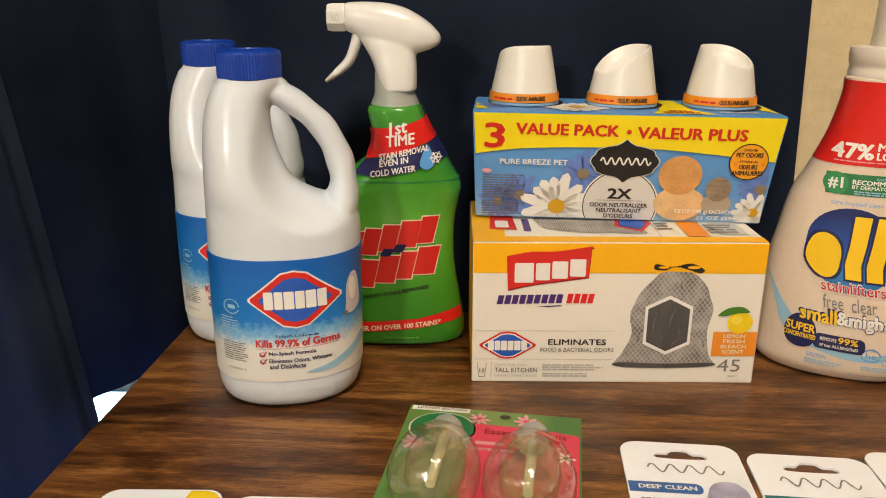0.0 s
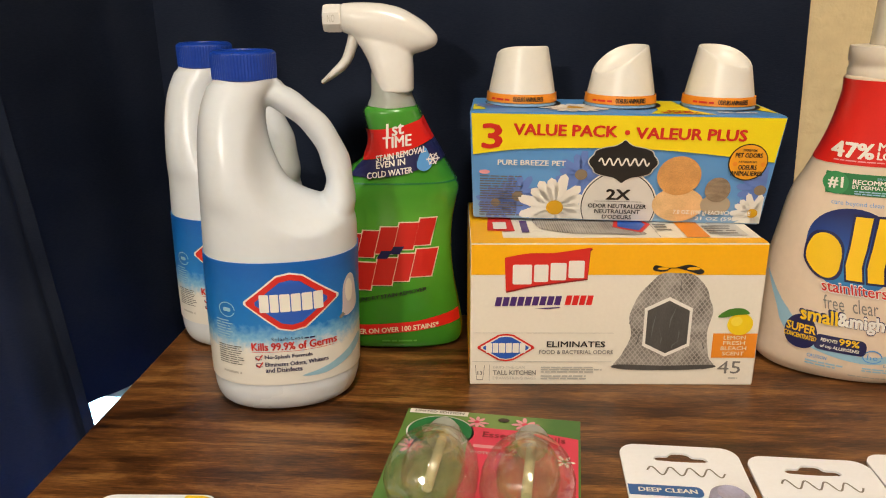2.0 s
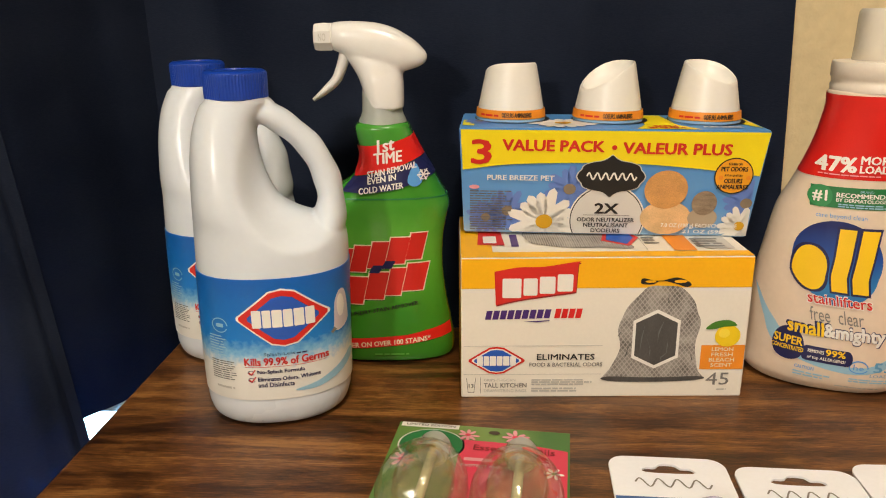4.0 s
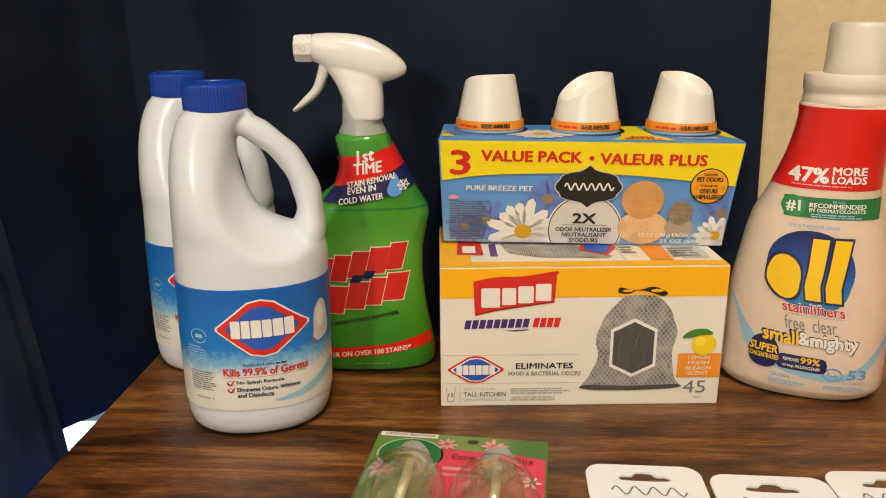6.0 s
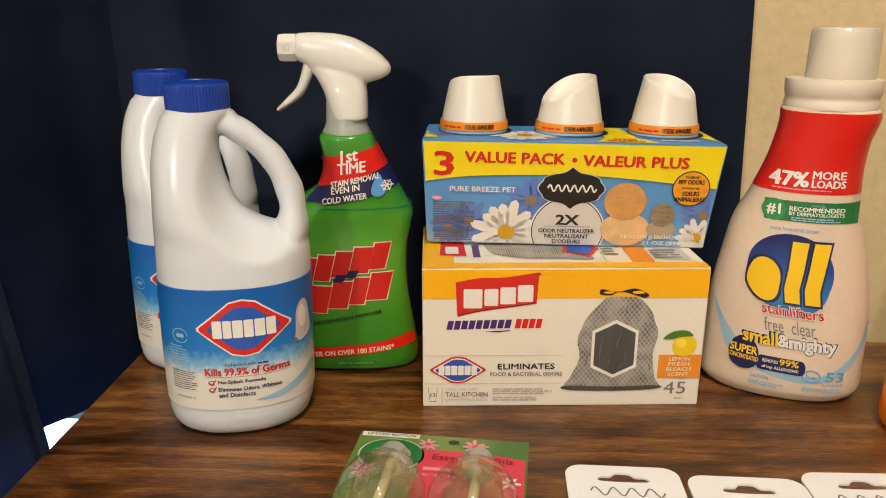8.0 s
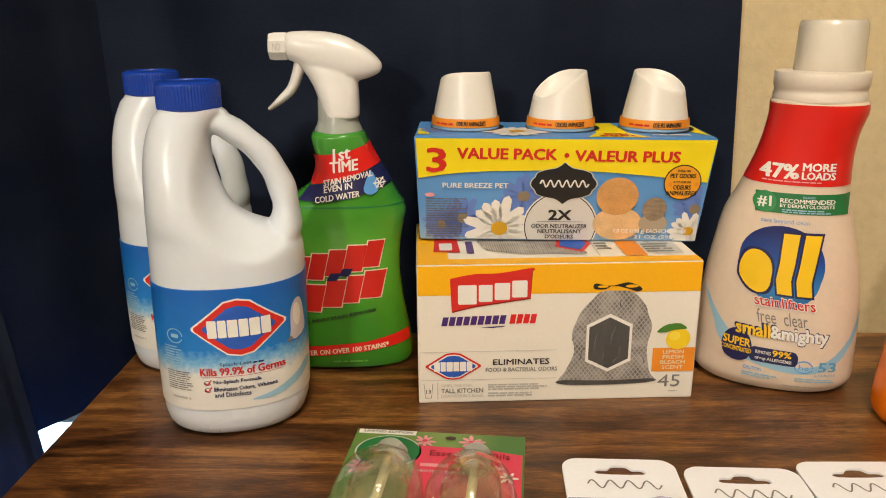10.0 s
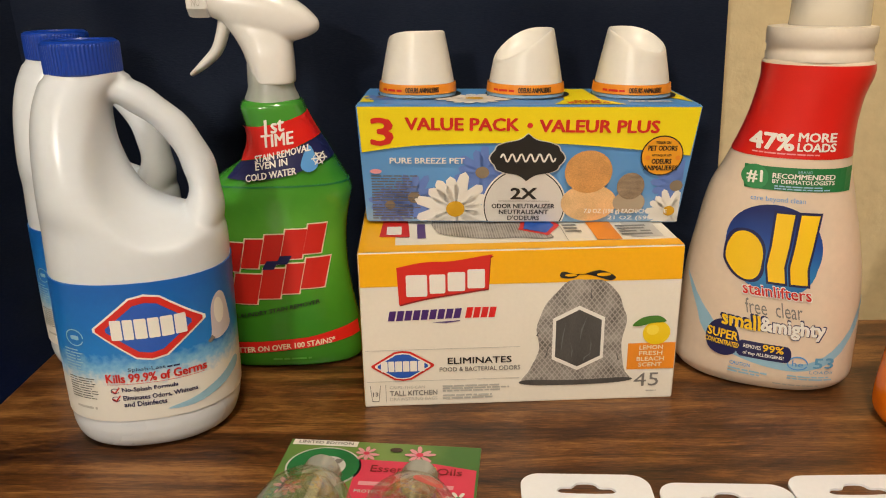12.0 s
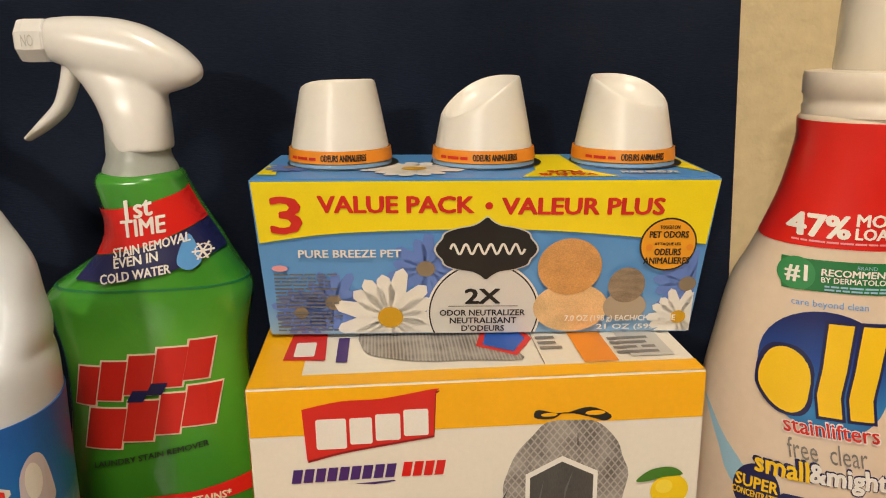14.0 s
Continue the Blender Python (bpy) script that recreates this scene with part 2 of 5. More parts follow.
def join(bm, other):
    me = bpy.data.meshes.new("join")
    other.to_mesh(me)
    other.free()
    bm.from_mesh(me)
    bpy.data.meshes.remove(me)
    return bm


def skin(rings, closed=True, cap=True):
    """A surface through rings of points, each ring with the same count."""
    bm = bmesh.new()
    rows = [[bm.verts.new(p) for p in ring] for ring in rings]
    n = len(rows[0])
    for a, b in zip(rows, rows[1:]):
        for i in range(n if closed else n - 1):
            j = (i + 1) % n
            bm.faces.new((a[i], a[j], b[j], b[i]))
    if cap:
        bm.faces.new(rows[0][::-1])
        bm.faces.new(rows[-1])
    bmesh.ops.recalc_face_normals(bm, faces=bm.faces[:])
    return bm


def spin(profile, n=48, cx=0.0, cy=0.0, cap=True):
    """A turned body from (radius, height) pairs."""
    return skin([[(cx + r * math.cos(2 * math.pi * i / n), cy + r * math.sin(2 * math.pi * i / n), z) for i in range(n)] for r, z in profile], cap=cap)


def smooth_line(points, steps=6, closed=False):
    """A Catmull-Rom line through points of any dimension."""
    pts = np.array(points, float)
    n = len(pts)
    out = []
    for i in range(n if closed else n - 1):
        if closed:
            p0, p1, p2, p3 = pts[i - 1], pts[i], pts[(i + 1) % n], pts[(i + 2) % n]
        else:
            p0, p1, p2, p3 = pts[max(i - 1, 0)], pts[i], pts[i + 1], pts[min(i + 2, n - 1)]
        for k in range(steps):
            t = k / steps
            out.append(0.5 * (2 * p1 + (p2 - p0) * t + (2 * p0 - 5 * p1 + 4 * p2 - p3) * t * t + (3 * p1 - p0 - 3 * p2 + p3) * t ** 3))
    if not closed:
        out.append(pts[-1])
    return out


class Bottle:
    """A body of rounded cross-sections: rows of height, left, right, half depth."""

    def __init__(self, rows, power=2.3, steps=5):
        self.rows = np.array(smooth_line(rows, steps))
        self.power = power

    def section(self, z):
        r = self.rows
        l, q, b = (float(np.interp(z, r[:, 0], r[:, k])) for k in (1, 2, 3))
        return (l + q) / 2, (q - l) / 2, b

    def ring(self, z, lift=0.0, n=72):
        c, a, b = self.section(z)
        a, b, e = a + lift, b + lift, 2 / self.power
        out = []
        for i in range(n):
            t = 2 * math.pi * i / n
            co, si = math.cos(t), math.sin(t)
            out.append((c + a * math.copysign(abs(co) ** e, co), b * math.copysign(abs(si) ** e, si), z))
        return out

    def mesh(self, n=72):
        return skin([self.ring(z, 0, n) for z in self.rows[:, 0]])

    def band(self, z0, z1, lift=0.0004, n=72, count=14):
        rings = [self.ring(z0 + (z1 - z0) * i / count, lift, n) for i in range(count + 1)]
        return skin([self.ring(z0, -0.0005, n)] + rings + [self.ring(z1, -0.0005, n)], cap=False)

    def __call__(self, x, z, lift):
        """The place on the front at this sideways offset and height."""
        c, a, b = self.section(z)
        t = max(-0.995, min(0.995, (x - c) / a))
        x = c + t * a
        y = -b * (1 - abs(t) ** self.power) ** (1 / self.power)
        nx, ny = math.copysign(abs(t) ** (self.power - 1), t) / a, -(abs(y) / b) ** (self.power - 1) / b
        s = lift / math.hypot(nx, ny)
        return (x + nx * s, y + ny * s, z)


def flat(y=0.0, lean=0.0, top=False):
    """The front face of a carton, or with top its upper face at height y."""
    if top:
        return lambda x, z, lift: (x, z, y + lift)
    return lambda x, z, lift: (x, y - lean * z - lift, z)


def outline(points):
    bm = bmesh.new()
    bm.faces.new([bm.verts.new((x, z, 0)) for x, z in points])
    bmesh.ops.recalc_face_normals(bm, faces=bm.faces[:])
    if bm.faces[:][0].normal.z < 0:
        bmesh.ops.reverse_faces(bm, faces=bm.faces[:])
    return bm


def disc(cx, cz, rx, rz=None, n=40, start=0.0, end=360.0):
    rz = rx if rz is None else rz
    return outline([(cx + rx * math.cos(radians(start + (end - start) * i / n)), cz + rz * math.sin(radians(start + (end - start) * i / n))) for i in range(n if end - start == 360 else n + 1)])


def rect(x0, z0, x1, z1, slant=0.0, radius=0.0):
    if radius:
        pts = []
        for cx, cz, a0 in ((x1 - radius, z1 - radius, 0), (x0 + radius, z1 - radius, 90), (x0 + radius, z0 + radius, 180), (x1 - radius, z0 + radius, 270)):
            pts += [(cx + radius * math.cos(radians(a0 + 15 * k)), cz + radius * math.sin(radians(a0 + 15 * k))) for k in range(7)]
        return outline(pts)
    return outline([(x0, z0), (x1, z0), (x1 + slant, z1), (x0 + slant, z1)])


def words(text, x0, z0, x1, z1, bold=0.0, slant=0.0, rise=0.0, flip=False):
    """Lettering in the built-in font, fitted into a rectangle."""
    cu = bpy.data.curves.new("words", "FONT")
    cu.body, cu.shear, cu.resolution_u = text, slant, 2
    cu.fill_mode = "FRONT"
    ob = bpy.data.objects.new("words", cu)
    me = ob.to_mesh()
    bm = bmesh.new()
    bm.from_mesh(me)
    ob.to_mesh_clear()
    bpy.data.objects.remove(ob)
    bpy.data.curves.remove(cu)
    xs, ys = [v.co.x for v in bm.verts], [v.co.y for v in bm.verts]
    ax, bx, ay, by = min(xs), max(xs), min(ys), max(ys)
    for v in bm.verts:
        s, t = (v.co.x - ax) / (bx - ax), (v.co.y - ay) / (by - ay)
        if flip:
            s, t = 1 - s, 1 - t
        v.co = Vector((x0 + s * (x1 - x0), z0 + t * (z1 - z0) + rise * (s - 0.5), 0))
    if bold:
        wide = min((z1 - z0) * 0.040 * min(bold / 0.012, 2.0), 0.0009)   # strokes thickened by shifted layers
        thin = bm.copy()
        for k, (dx, dz) in enumerate(((-1, 0), (1, 0), (-0.55, 0.5), (0.55, 0.5), (-0.55, -0.5), (0.55, -0.5))):
            layer = thin.copy()
            for v in layer.verts:
                v.co += Vector((dx * wide, dz * wide, 0.00003 * (k + 1)))
            join(bm, layer)
        thin.free()
    return bm


def bars(x0, z0, x1, z1, lines=3, seed=1, gap=0.45):
    """Small print too fine to read: broken lines."""
    rnd = random.Random(seed)
    bm = bmesh.new()
    step = (z1 - z0) / lines
    for i in range(lines):
        x, z = x0, z1 - (i + 1) * step
        end = x1 - (x1 - x0) * rnd.uniform(0, 0.25)
        while x < end:
            w = min(rnd.uniform(1.2, 4.5) * step, end - x)
            join(bm, rect(x, z, x + w, z + step * (1 - gap)))
            x += w + step * 0.4
    return bm


def letter_blocks(x0, z0, x1, z1, count, slant=0.0, rise=0.0, gap=0.16):
    """A brand's lettering as a row of plain blocks, one outline each."""
    out = []
    w = (x1 - x0) / count
    for i in range(count):
        a, d = x0 + i * w, rise * (i / max(count - 1, 1) - 0.5)
        out.append(rect(a, z0 + d, a + w * (1 - gap), z1 + d, slant, radius=0 if slant else min(w, z1 - z0) * 0.1))
    return out


def wave_mark(x0, z0, x1, z1, turns, stroke):
    """A brand's thin lettering as one plain waving stroke."""
    n = turns * 14
    mid, amp = (z0 + z1) / 2, (z1 - z0) / 2 - stroke / 2
    line = [(x0 + (x1 - x0) * i / n, mid + amp * math.sin(2 * math.pi * turns * i / n)) for i in range(n + 1)]
    bm = bmesh.new()
    rows = []
    for i, (x, z) in enumerate(line):
        (ax, az), (bx, bz) = line[max(i - 1, 0)], line[min(i + 1, n)]
        d = math.hypot(bx - ax, bz - az)
        px, pz = -(bz - az) / d * stroke / 2, (bx - ax) / d * stroke / 2
        rows.append((bm.verts.new((x + px, z + pz, 0)), bm.verts.new((x - px, z - pz, 0))))
    for (p, q), (r, t) in zip(rows, rows[1:]):
        bm.faces.new((q, t, r, p))
    return bm


def moulded(ob, voxel, turns):
    """Melts the pieces of a plastic moulding into one skin with soft fillets."""
    r = ob.modifiers.new("melt", "REMESH")
    r.mode, r.voxel_size, r.use_smooth_shade = "VOXEL", voxel, True
    f = ob.modifiers.new("soften", "SMOOTH")
    f.factor, f.iterations = 0.5, turns
    return ob


def decal(name, bm, mat, parent, wrap, lift=0.0003, label="", cut=0.0):
    """Print laid on a surface; cut is the mesh width that lets it follow a curve."""
    if isinstance(bm, list):
        for one in bm:
            decal(name, one, mat, parent, wrap, lift, label, cut)
        return None
    if cut:
        for axis in (0, 1):
            lo, hi = min(v.co[axis] for v in bm.verts), max(v.co[axis] for v in bm.verts)
            n = Vector((1, 0, 0)) if axis == 0 else Vector((0, 1, 0))
            for k in range(1, int((hi - lo) / cut) + 1):
                bmesh.ops.bisect_plane(bm, geom=bm.verts[:] + bm.edges[:] + bm.faces[:], plane_co=n * (lo + k * cut), plane_no=n)
    for v in bm.verts:
        v.co = Vector(wrap(v.co.x, v.co.y, lift + v.co.z))
    return part(name, bm, mat, parent, label)


def tube(points, widths, depths, n=20):
    """A bent handle in the x-z plane with oval sections."""
    rings = []
    pts = [np.array(p) for p in points]
    for i, p in enumerate(pts):
        d = pts[min(i + 1, len(pts) - 1)] - pts[max(i - 1, 0)]
        d = d / np.linalg.norm(d)
        side = np.array((-d[1], d[0]))
        rings.append([(p[0] + side[0] * widths[i] * math.cos(t), depths[i] * math.sin(t), p[1] + side[1] * widths[i] * math.cos(t)) for t in (2 * math.pi * k / n for k in range(n))])
    return skin(rings)


def setting(name, bm, mat, label="", smooth=False):
    ob = part(name, bm, mat, None, label, smooth, "structure")
    ob.matrix_world = ROOM.copy()
    return ob


# ---- the room ----
BACK = 0.225
setting("floor", box(-2.2, -4.2, -0.1, 2.6, BACK + 0.6, 0), CARPET, "beige carpeted floor under the table")
setting("ceiling", box(-2.2, -4.2, 2.4, 2.6, BACK + 0.12, 2.5), CEILING, "plain white painted ceiling")
wall = bmesh.new()
for x0, z0, x1, z1 in ((-2.2, 0, -0.98, 2.4), (-0.98, 0.62, -0.36, 2.4), (-0.36, 0, 2.6, 2.4), (-0.98, 0, -0.36, 0.12)):
    box(x0, BACK, z0, x1, BACK + 0.12, z1, bm=wall)
setting("wall_north", wall, WALL, "cream textured painted wall behind the table")
setting("wall_west", box(-2.32, -4.2, 0, -2.2, BACK + 0.12, 2.4), WALL, "cream painted side wall")
setting("wall_east", box(2.6, -4.2, 0, 2.72, BACK + 0.12, 2.4), WALL, "cream painted side wall")
setting("wall_south", box(-2.32, -4.32, 0, 2.72, -4.2, 2.4), WALL, "cream painted wall")
window = tagged(new("window_1"), "low white-framed window behind the curtain", "window", kind="structure")
window.matrix_world = ROOM.copy()
for b in ((-0.98, 0.12, -0.36, 0.15), (-0.98, 0.59, -0.36, 0.62), (-0.98, 0.15, -0.95, 0.59), (-0.39, 0.15, -0.36, 0.59)):
    part("window_frame", box(b[0], BACK + 0.02, b[1], b[2], BACK + 0.07, b[3], 0.003), WHITE, window)
pane = part("pane", box(-0.95, BACK + 0.04, 0.15, -0.39, BACK + 0.046, 0.59), glass("window_glass", (0.9, 0.95, 1.0)), window)
pane.visible_shadow = False
backdrop = bmesh.new()
box(-2.5, 2.0, -0.6, 1.5, 2.02, 2.2, bm=backdrop)
glow = bpy.data.materials.new("bright_daylight")
glow.use_nodes = True
gp = glow.node_tree.nodes["Principled BSDF"]
gp.inputs["Emission Color"].default_value, gp.inputs["Emission Strength"].default_value = (0.55, 0.80, 1.0, 1), 1.6
setting("backdrop", backdrop, glow, "bright hazy daylight outside the window")


def drape(name, u0, u1, v, z0, z1, folds, depth, seed, lean=0.0, hem=0.0, flare=0.0, label=""):
    """A hanging cloth with folds that widen downwards."""
    rnd = random.Random(seed)
    ph = [rnd.uniform(0, 6.28) for _ in range(4)]
    nu, nz = max(60, int((u1 - u0) / 0.004)), 60
    front, back = [], []
    for j in range(nz + 1):
        h = j / nz
        z = z0 + (z1 - z0) * h
        row = []
        for i in range(nu + 1):
            s = i / nu
            u = u0 + (u1 - u0) * s
            amp = depth * (1.0 - 0.35 * h)
            f = math.sin(folds * 6.283 * s + ph[0] + 0.5 * math.sin(2.1 * z + ph[1]))
            f2 = math.sin(folds * 2.7 * 6.283 * s + ph[2] + 0.8 * z)
            wob = noise.noise(Vector((u * 6, z * 2.2, seed))) * 0.35
            y = v + amp * (math.copysign(abs(f) ** 0.75, f) * 0.7 + 0.22 * f2 + wob) - lean * (1 - s)
            row.append((u + hem * (1 - h) * (1 - s) + flare * (z - 0.9) * s, y, z))
        front.append(row)
    for row in front:
        back.append([(x, y + 0.0012, z) for x, y, z in row])
    bm = bmesh.new()
    grids = [[[bm.verts.new(p) for p in row] for row in g] for g in (front, back)]
    for g in grids:
        for a, b in zip(g, g[1:]):
            for i in range(nu):
                bm.faces.new((a[i], a[i + 1], b[i + 1], b[i]))
    for k in (0, nu):
        for j in range(nz):
            bm.faces.new((grids[0][j][k], grids[0][j + 1][k], grids[1][j + 1][k], grids[1][j][k]))
    for j in (0, nz):
        for i in range(nu):
            bm.faces.new((grids[0][j][i], grids[0][j][i + 1], grids[1][j][i + 1], grids[1][j][i]))
    bmesh.ops.recalc_face_normals(bm, faces=bm.faces[:])
    ob = part(name, bm, CURTAIN, None, label, True)
    ob.matrix_world = ROOM.copy()
    return tagged(ob, category="curtain", group="window curtains")


drape("curtain", -0.315, 0.303, 0.181, 0.02, 2.25, 2.3, 0.019, 3, flare=-0.045, label="navy blue hanging curtain panel with soft vertical folds")
drape("curtain", -0.400, -0.295, 0.205, 0.676, 2.25, 1.2, 0.008, 8, lean=0.165, label="navy blue curtain fold with its hem above the window gap")
drape("curtain", -0.95, -0.357, 0.030, 0.02, 2.25, 6.0, 0.022, 5, lean=0.15, flare=-0.10, label="dark navy curtain panel gathered in deep folds")
rod = thing("curtain_rod", ROOM.copy(), "dark metal curtain rod holding navy curtains", "curtain rod")
bm = spin([(0.009, -1.3), (0.009, 0.5)], 20)
bmesh.ops.rotate(bm, verts=bm.verts[:], matrix=Matrix.Rotation(radians(90), 3, "Y"))
bmesh.ops.translate(bm, verts=bm.verts[:], vec=(0, 0.17, 2.255))
part("pole", bm, METAL_DARK, rod, smooth=True)
for x in (-1.2, 0.42):
    part("bracket", box(x - 0.01, 0.165, 2.235, x + 0.01, BACK, 2.275, 0.003), METAL_DARK, rod)

# unseen fixtures at both lamp spots; the one at the overhead fill is added
for ux, uy, uz in (LAMP_A, FILL_LAMP):
    lt = thing("ceiling_light", Matrix.Translation((ux, uy, 2.4)), "round warm white flush ceiling light placed out of view", "ceiling light", "ceiling lights")
    part("rim", spin([(0.17, 0.0), (0.175, -0.02), (0.165, -0.03), (0.15, -0.02)], 48), METAL_DARK, lt, smooth=True)
    em = bpy.data.materials.new("lamp_glow")
    em.use_nodes = True
    q = em.node_tree.nodes["Principled BSDF"]
    q.inputs["Emission Color"].default_value, q.inputs["Emission Strength"].default_value = (1, 0.82, 0.6, 1), 3
    part("diffuser", spin([(0.15, -0.015), (0.14, -0.04), (0.10, -0.06), (0.03, -0.068)], 48), em, lt, smooth=True)

# ---- the table ----
table = thing("table", ROOM.copy(), "rustic dark brown wooden table holding household goods", "table")
part("tabletop", box(-0.275, -0.62, 0.722, 1.05, 0.146, 0.75, 0.0025), WOOD, table)
for x in (-0.24, 1.015):
    for y in (-0.585, 0.11):
        part("leg", box(x - 0.02, y - 0.02, 0, x + 0.02, y + 0.02, 0.722, 0.002), METAL_DARK, table)

TOP = 0.75


# ---- bleach bottles ----
def bleach_bottle(m, label):
    t = thing("bleach_bottle", m, label, "bottle", "bleach bottles")
    body = Bottle([
        (0.0, -0.045, 0.042, 0.034), (0.0015, -0.0495, 0.0455, 0.0385), (0.006, -0.0545, 0.0505, 0.0435), (0.014, -0.0570, 0.0535, 0.0462), (0.024, -0.0578, 0.0552, 0.047),
        (0.06, -0.0580, 0.0560, 0.0475), (0.10, -0.0575, 0.0568, 0.0475), (0.121, -0.0571, 0.0575, 0.0472), (0.136, -0.0567, 0.0576, 0.0465), (0.145, -0.0564, 0.0560, 0.0455),
        (0.151, -0.0562, 0.0500, 0.0445), (0.156, -0.0560, 0.0385, 0.0435), (0.161, -0.0558, 0.0245, 0.0425), (0.168, -0.0555, 0.0125, 0.041), (0.178, -0.0550, 0.0045, 0.039),
        (0.196, -0.0540, -0.0020, 0.0350), (0.212, -0.0522, -0.0045, 0.0305), (0.226, -0.0490, -0.0035, 0.0262), (0.236, -0.0450, 0.0020, 0.0232), (0.2405, -0.0425, 0.0048, 0.0220), (0.2425, -0.0395, 0.0052, 0.0212), (0.249, -0.0380, 0.0040, 0.021)])
    body.power = 2.25
    shell = body.mesh(72)
    for v in shell.verts:   # the moulded hollow round the finger hole
        d = math.hypot((v.co.x - 0.024) / 0.045, (v.co.z - 0.190) / 0.054)
        k = min(1.0, max(0.0, (1.0 - d) / 0.42))
        v.co.y *= 1 - 0.42 * k * k * (3 - 2 * k)
    line = np.array(smooth_line([
        (-0.008, 0.2345, 0.0080, 0.0125), (0.003, 0.2325, 0.0092, 0.0130), (0.0180, 0.2225, 0.0094, 0.0125), (0.0325, 0.2080, 0.0096, 0.0128), (0.0425, 0.1885, 0.0103, 0.0145), (0.0462, 0.1690, 0.0104, 0.0185), (0.0440, 0.150, 0.0130, 0.026), (0.036, 0.128, 0.0160, 0.032)], 5))
    for i, row in enumerate(line):   # finger grips on the inner side
        row[2] *= 1 + 0.045 * math.sin(i * 0.95)
    join(shell, tube(line[:, :2], line[:, 2], line[:, 3], 28))
    join(shell, box(-0.006, -0.0085, 0.228, 0.0085, 0.0085, 0.2425, 0.002))
    moulded(part("bottle_body", shell, HDPE, t, "glossy white moulded plastic with a loop handle", True), 0.0015, 7)
    ribs, rings = 128, []
    for r, z in ((0.0215, 0.2438), (0.0226, 0.2448), (0.0228, 0.2608), (0.0222, 0.2625)):
        rings.append([(-0.017 + (r - (0.0004 if k % 2 and 0.0224 < r else 0)) * math.cos(2 * math.pi * k / ribs), (r - (0.0004 if k % 2 and 0.0224 < r else 0)) * math.sin(2 * math.pi * k / ribs), z) for k in range(ribs)])
    for r, z in ((0.0200, 0.2638), (0.0165, 0.2638), (0.0160, 0.2630)):
        rings.append([(-0.017 + r * math.cos(2 * math.pi * k / ribs), r * math.sin(2 * math.pi * k / ribs), z) for k in range(ribs)])
    part("cap", skin(rings), BLUE_CAP, t, "ribbed royal blue screw cap", False)
    lab = part("label", body.band(0.026, 0.121, 0.0007), BLEACH_LABEL, t, "blue and white printed label", True)
    w = body
    cx, cz = 0.0072, 0.0912

    def diamond(s, mat, lift, k=1.0):
        pts = [(cx - 0.0315 * s, cz + 0.0012), (cx - 0.0090 * s, cz + 0.0195 * s * k), (cx, cz + 0.0213 * s), (cx + 0.0090 * s, cz + 0.0195 * s * k), (cx + 0.0315 * s, cz + 0.0012), (cx + 0.0315 * s, cz - 0.0012), (cx + 0.0090 * s, cz - 0.0195 * s * k), (cx, cz - 0.0213 * s), (cx - 0.0090 * s, cz - 0.0195 * s * k), (cx - 0.0315 * s, cz - 0.0012)]
        decal("logo_plate", outline(pts), mat, lab, w, lift, cut=0.004)
    diamond(1.06, WHITE, 0.0010)
    diamond(1.0, RED, 0.0012)
    diamond(0.80, BLUE, 0.0014)
    for x, wide, r in ((-0.0220, 0.0066, 0.0009), (-0.0146, 0.0060, 0.0009), (-0.0078, 0.0072, 0.0009), (0.0002, 0.0066, 0.0009), (0.0076, 0.0072, 0.0009), (0.0156, 0.0066, 0.0009)):
        decal("logo_block", rect(cx + x, cz - 0.0068, cx + x + wide, cz + 0.0068, radius=r), WHITE, lab, w, 0.0017, cut=0.005)
    decal("label_text", words("Splash-Less", -0.0085, 0.0612, 0.0140, 0.0645), NAVY, lab, w, 0.0011)
    decal("label_text", bars(0.0150, 0.0620, 0.0230, 0.0640, 1, 4), NAVY, lab, w, 0.0011)
    decal("label_text", words("Kills 99.9% of Germs", -0.0227, 0.0545, 0.0376, 0.0605, 0.012), RED, lab, w, 0.0011, cut=0.006)
    decal("label_line", rect(-0.0227, 0.0530, 0.036, 0.0533), RED, lab, w, 0.0011, cut=0.006)
    decal("label_text", words("No-Splash Formula", -0.0140, 0.0470, 0.0200, 0.0508, 0.008), NAVY, lab, w, 0.0011, cut=0.006)
    decal("label_text", words("Eliminates Odors, Whitens", -0.0140, 0.0412, 0.0310, 0.0450, 0.008), NAVY, lab, w, 0.0011, cut=0.006)
    decal("label_text", words("and Disinfects", -0.0140, 0.0368, 0.0120, 0.0405, 0.008), NAVY, lab, w, 0.0011, cut=0.006)
    for z in (0.0472, 0.0414):
        decal("check_mark", outline([(-0.0200, z + 0.0018), (-0.0186, z + 0.0004), (-0.0158, z + 0.0042), (-0.0152, z + 0.0036), (-0.0186, z - 0.0010), (-0.0207, z + 0.0012)]), RED, lab, w, 0.0011)
        decal("check_ring", outline([(-0.0185 + 0.0026 * math.cos(a), z + 0.0014 + 0.0019 * math.sin(a)) for a in np.linspace(0.9, 5.9, 14)] + [(-0.0185 + 0.0021 * math.cos(a), z + 0.0014 + 0.0015 * math.sin(a)) for a in np.linspace(5.9, 0.9, 14)]), NAVY, lab, w, 0.0011)
    decal("small_print", bars(-0.0470, 0.0610, -0.0350, 0.0780, 8, 2, 0.6), ICE, lab, w, 0.0011, cut=0.004)
    decal("small_print", bars(-0.0470, 0.0420, -0.0290, 0.0580, 9, 3, 0.62), SLATE, lab, w, 0.0011, cut=0.004)
    decal("small_print", bars(-0.0450, 0.0345, -0.0290, 0.0375, 1, 5), PALE, lab, w, 0.0011, cut=0.004)
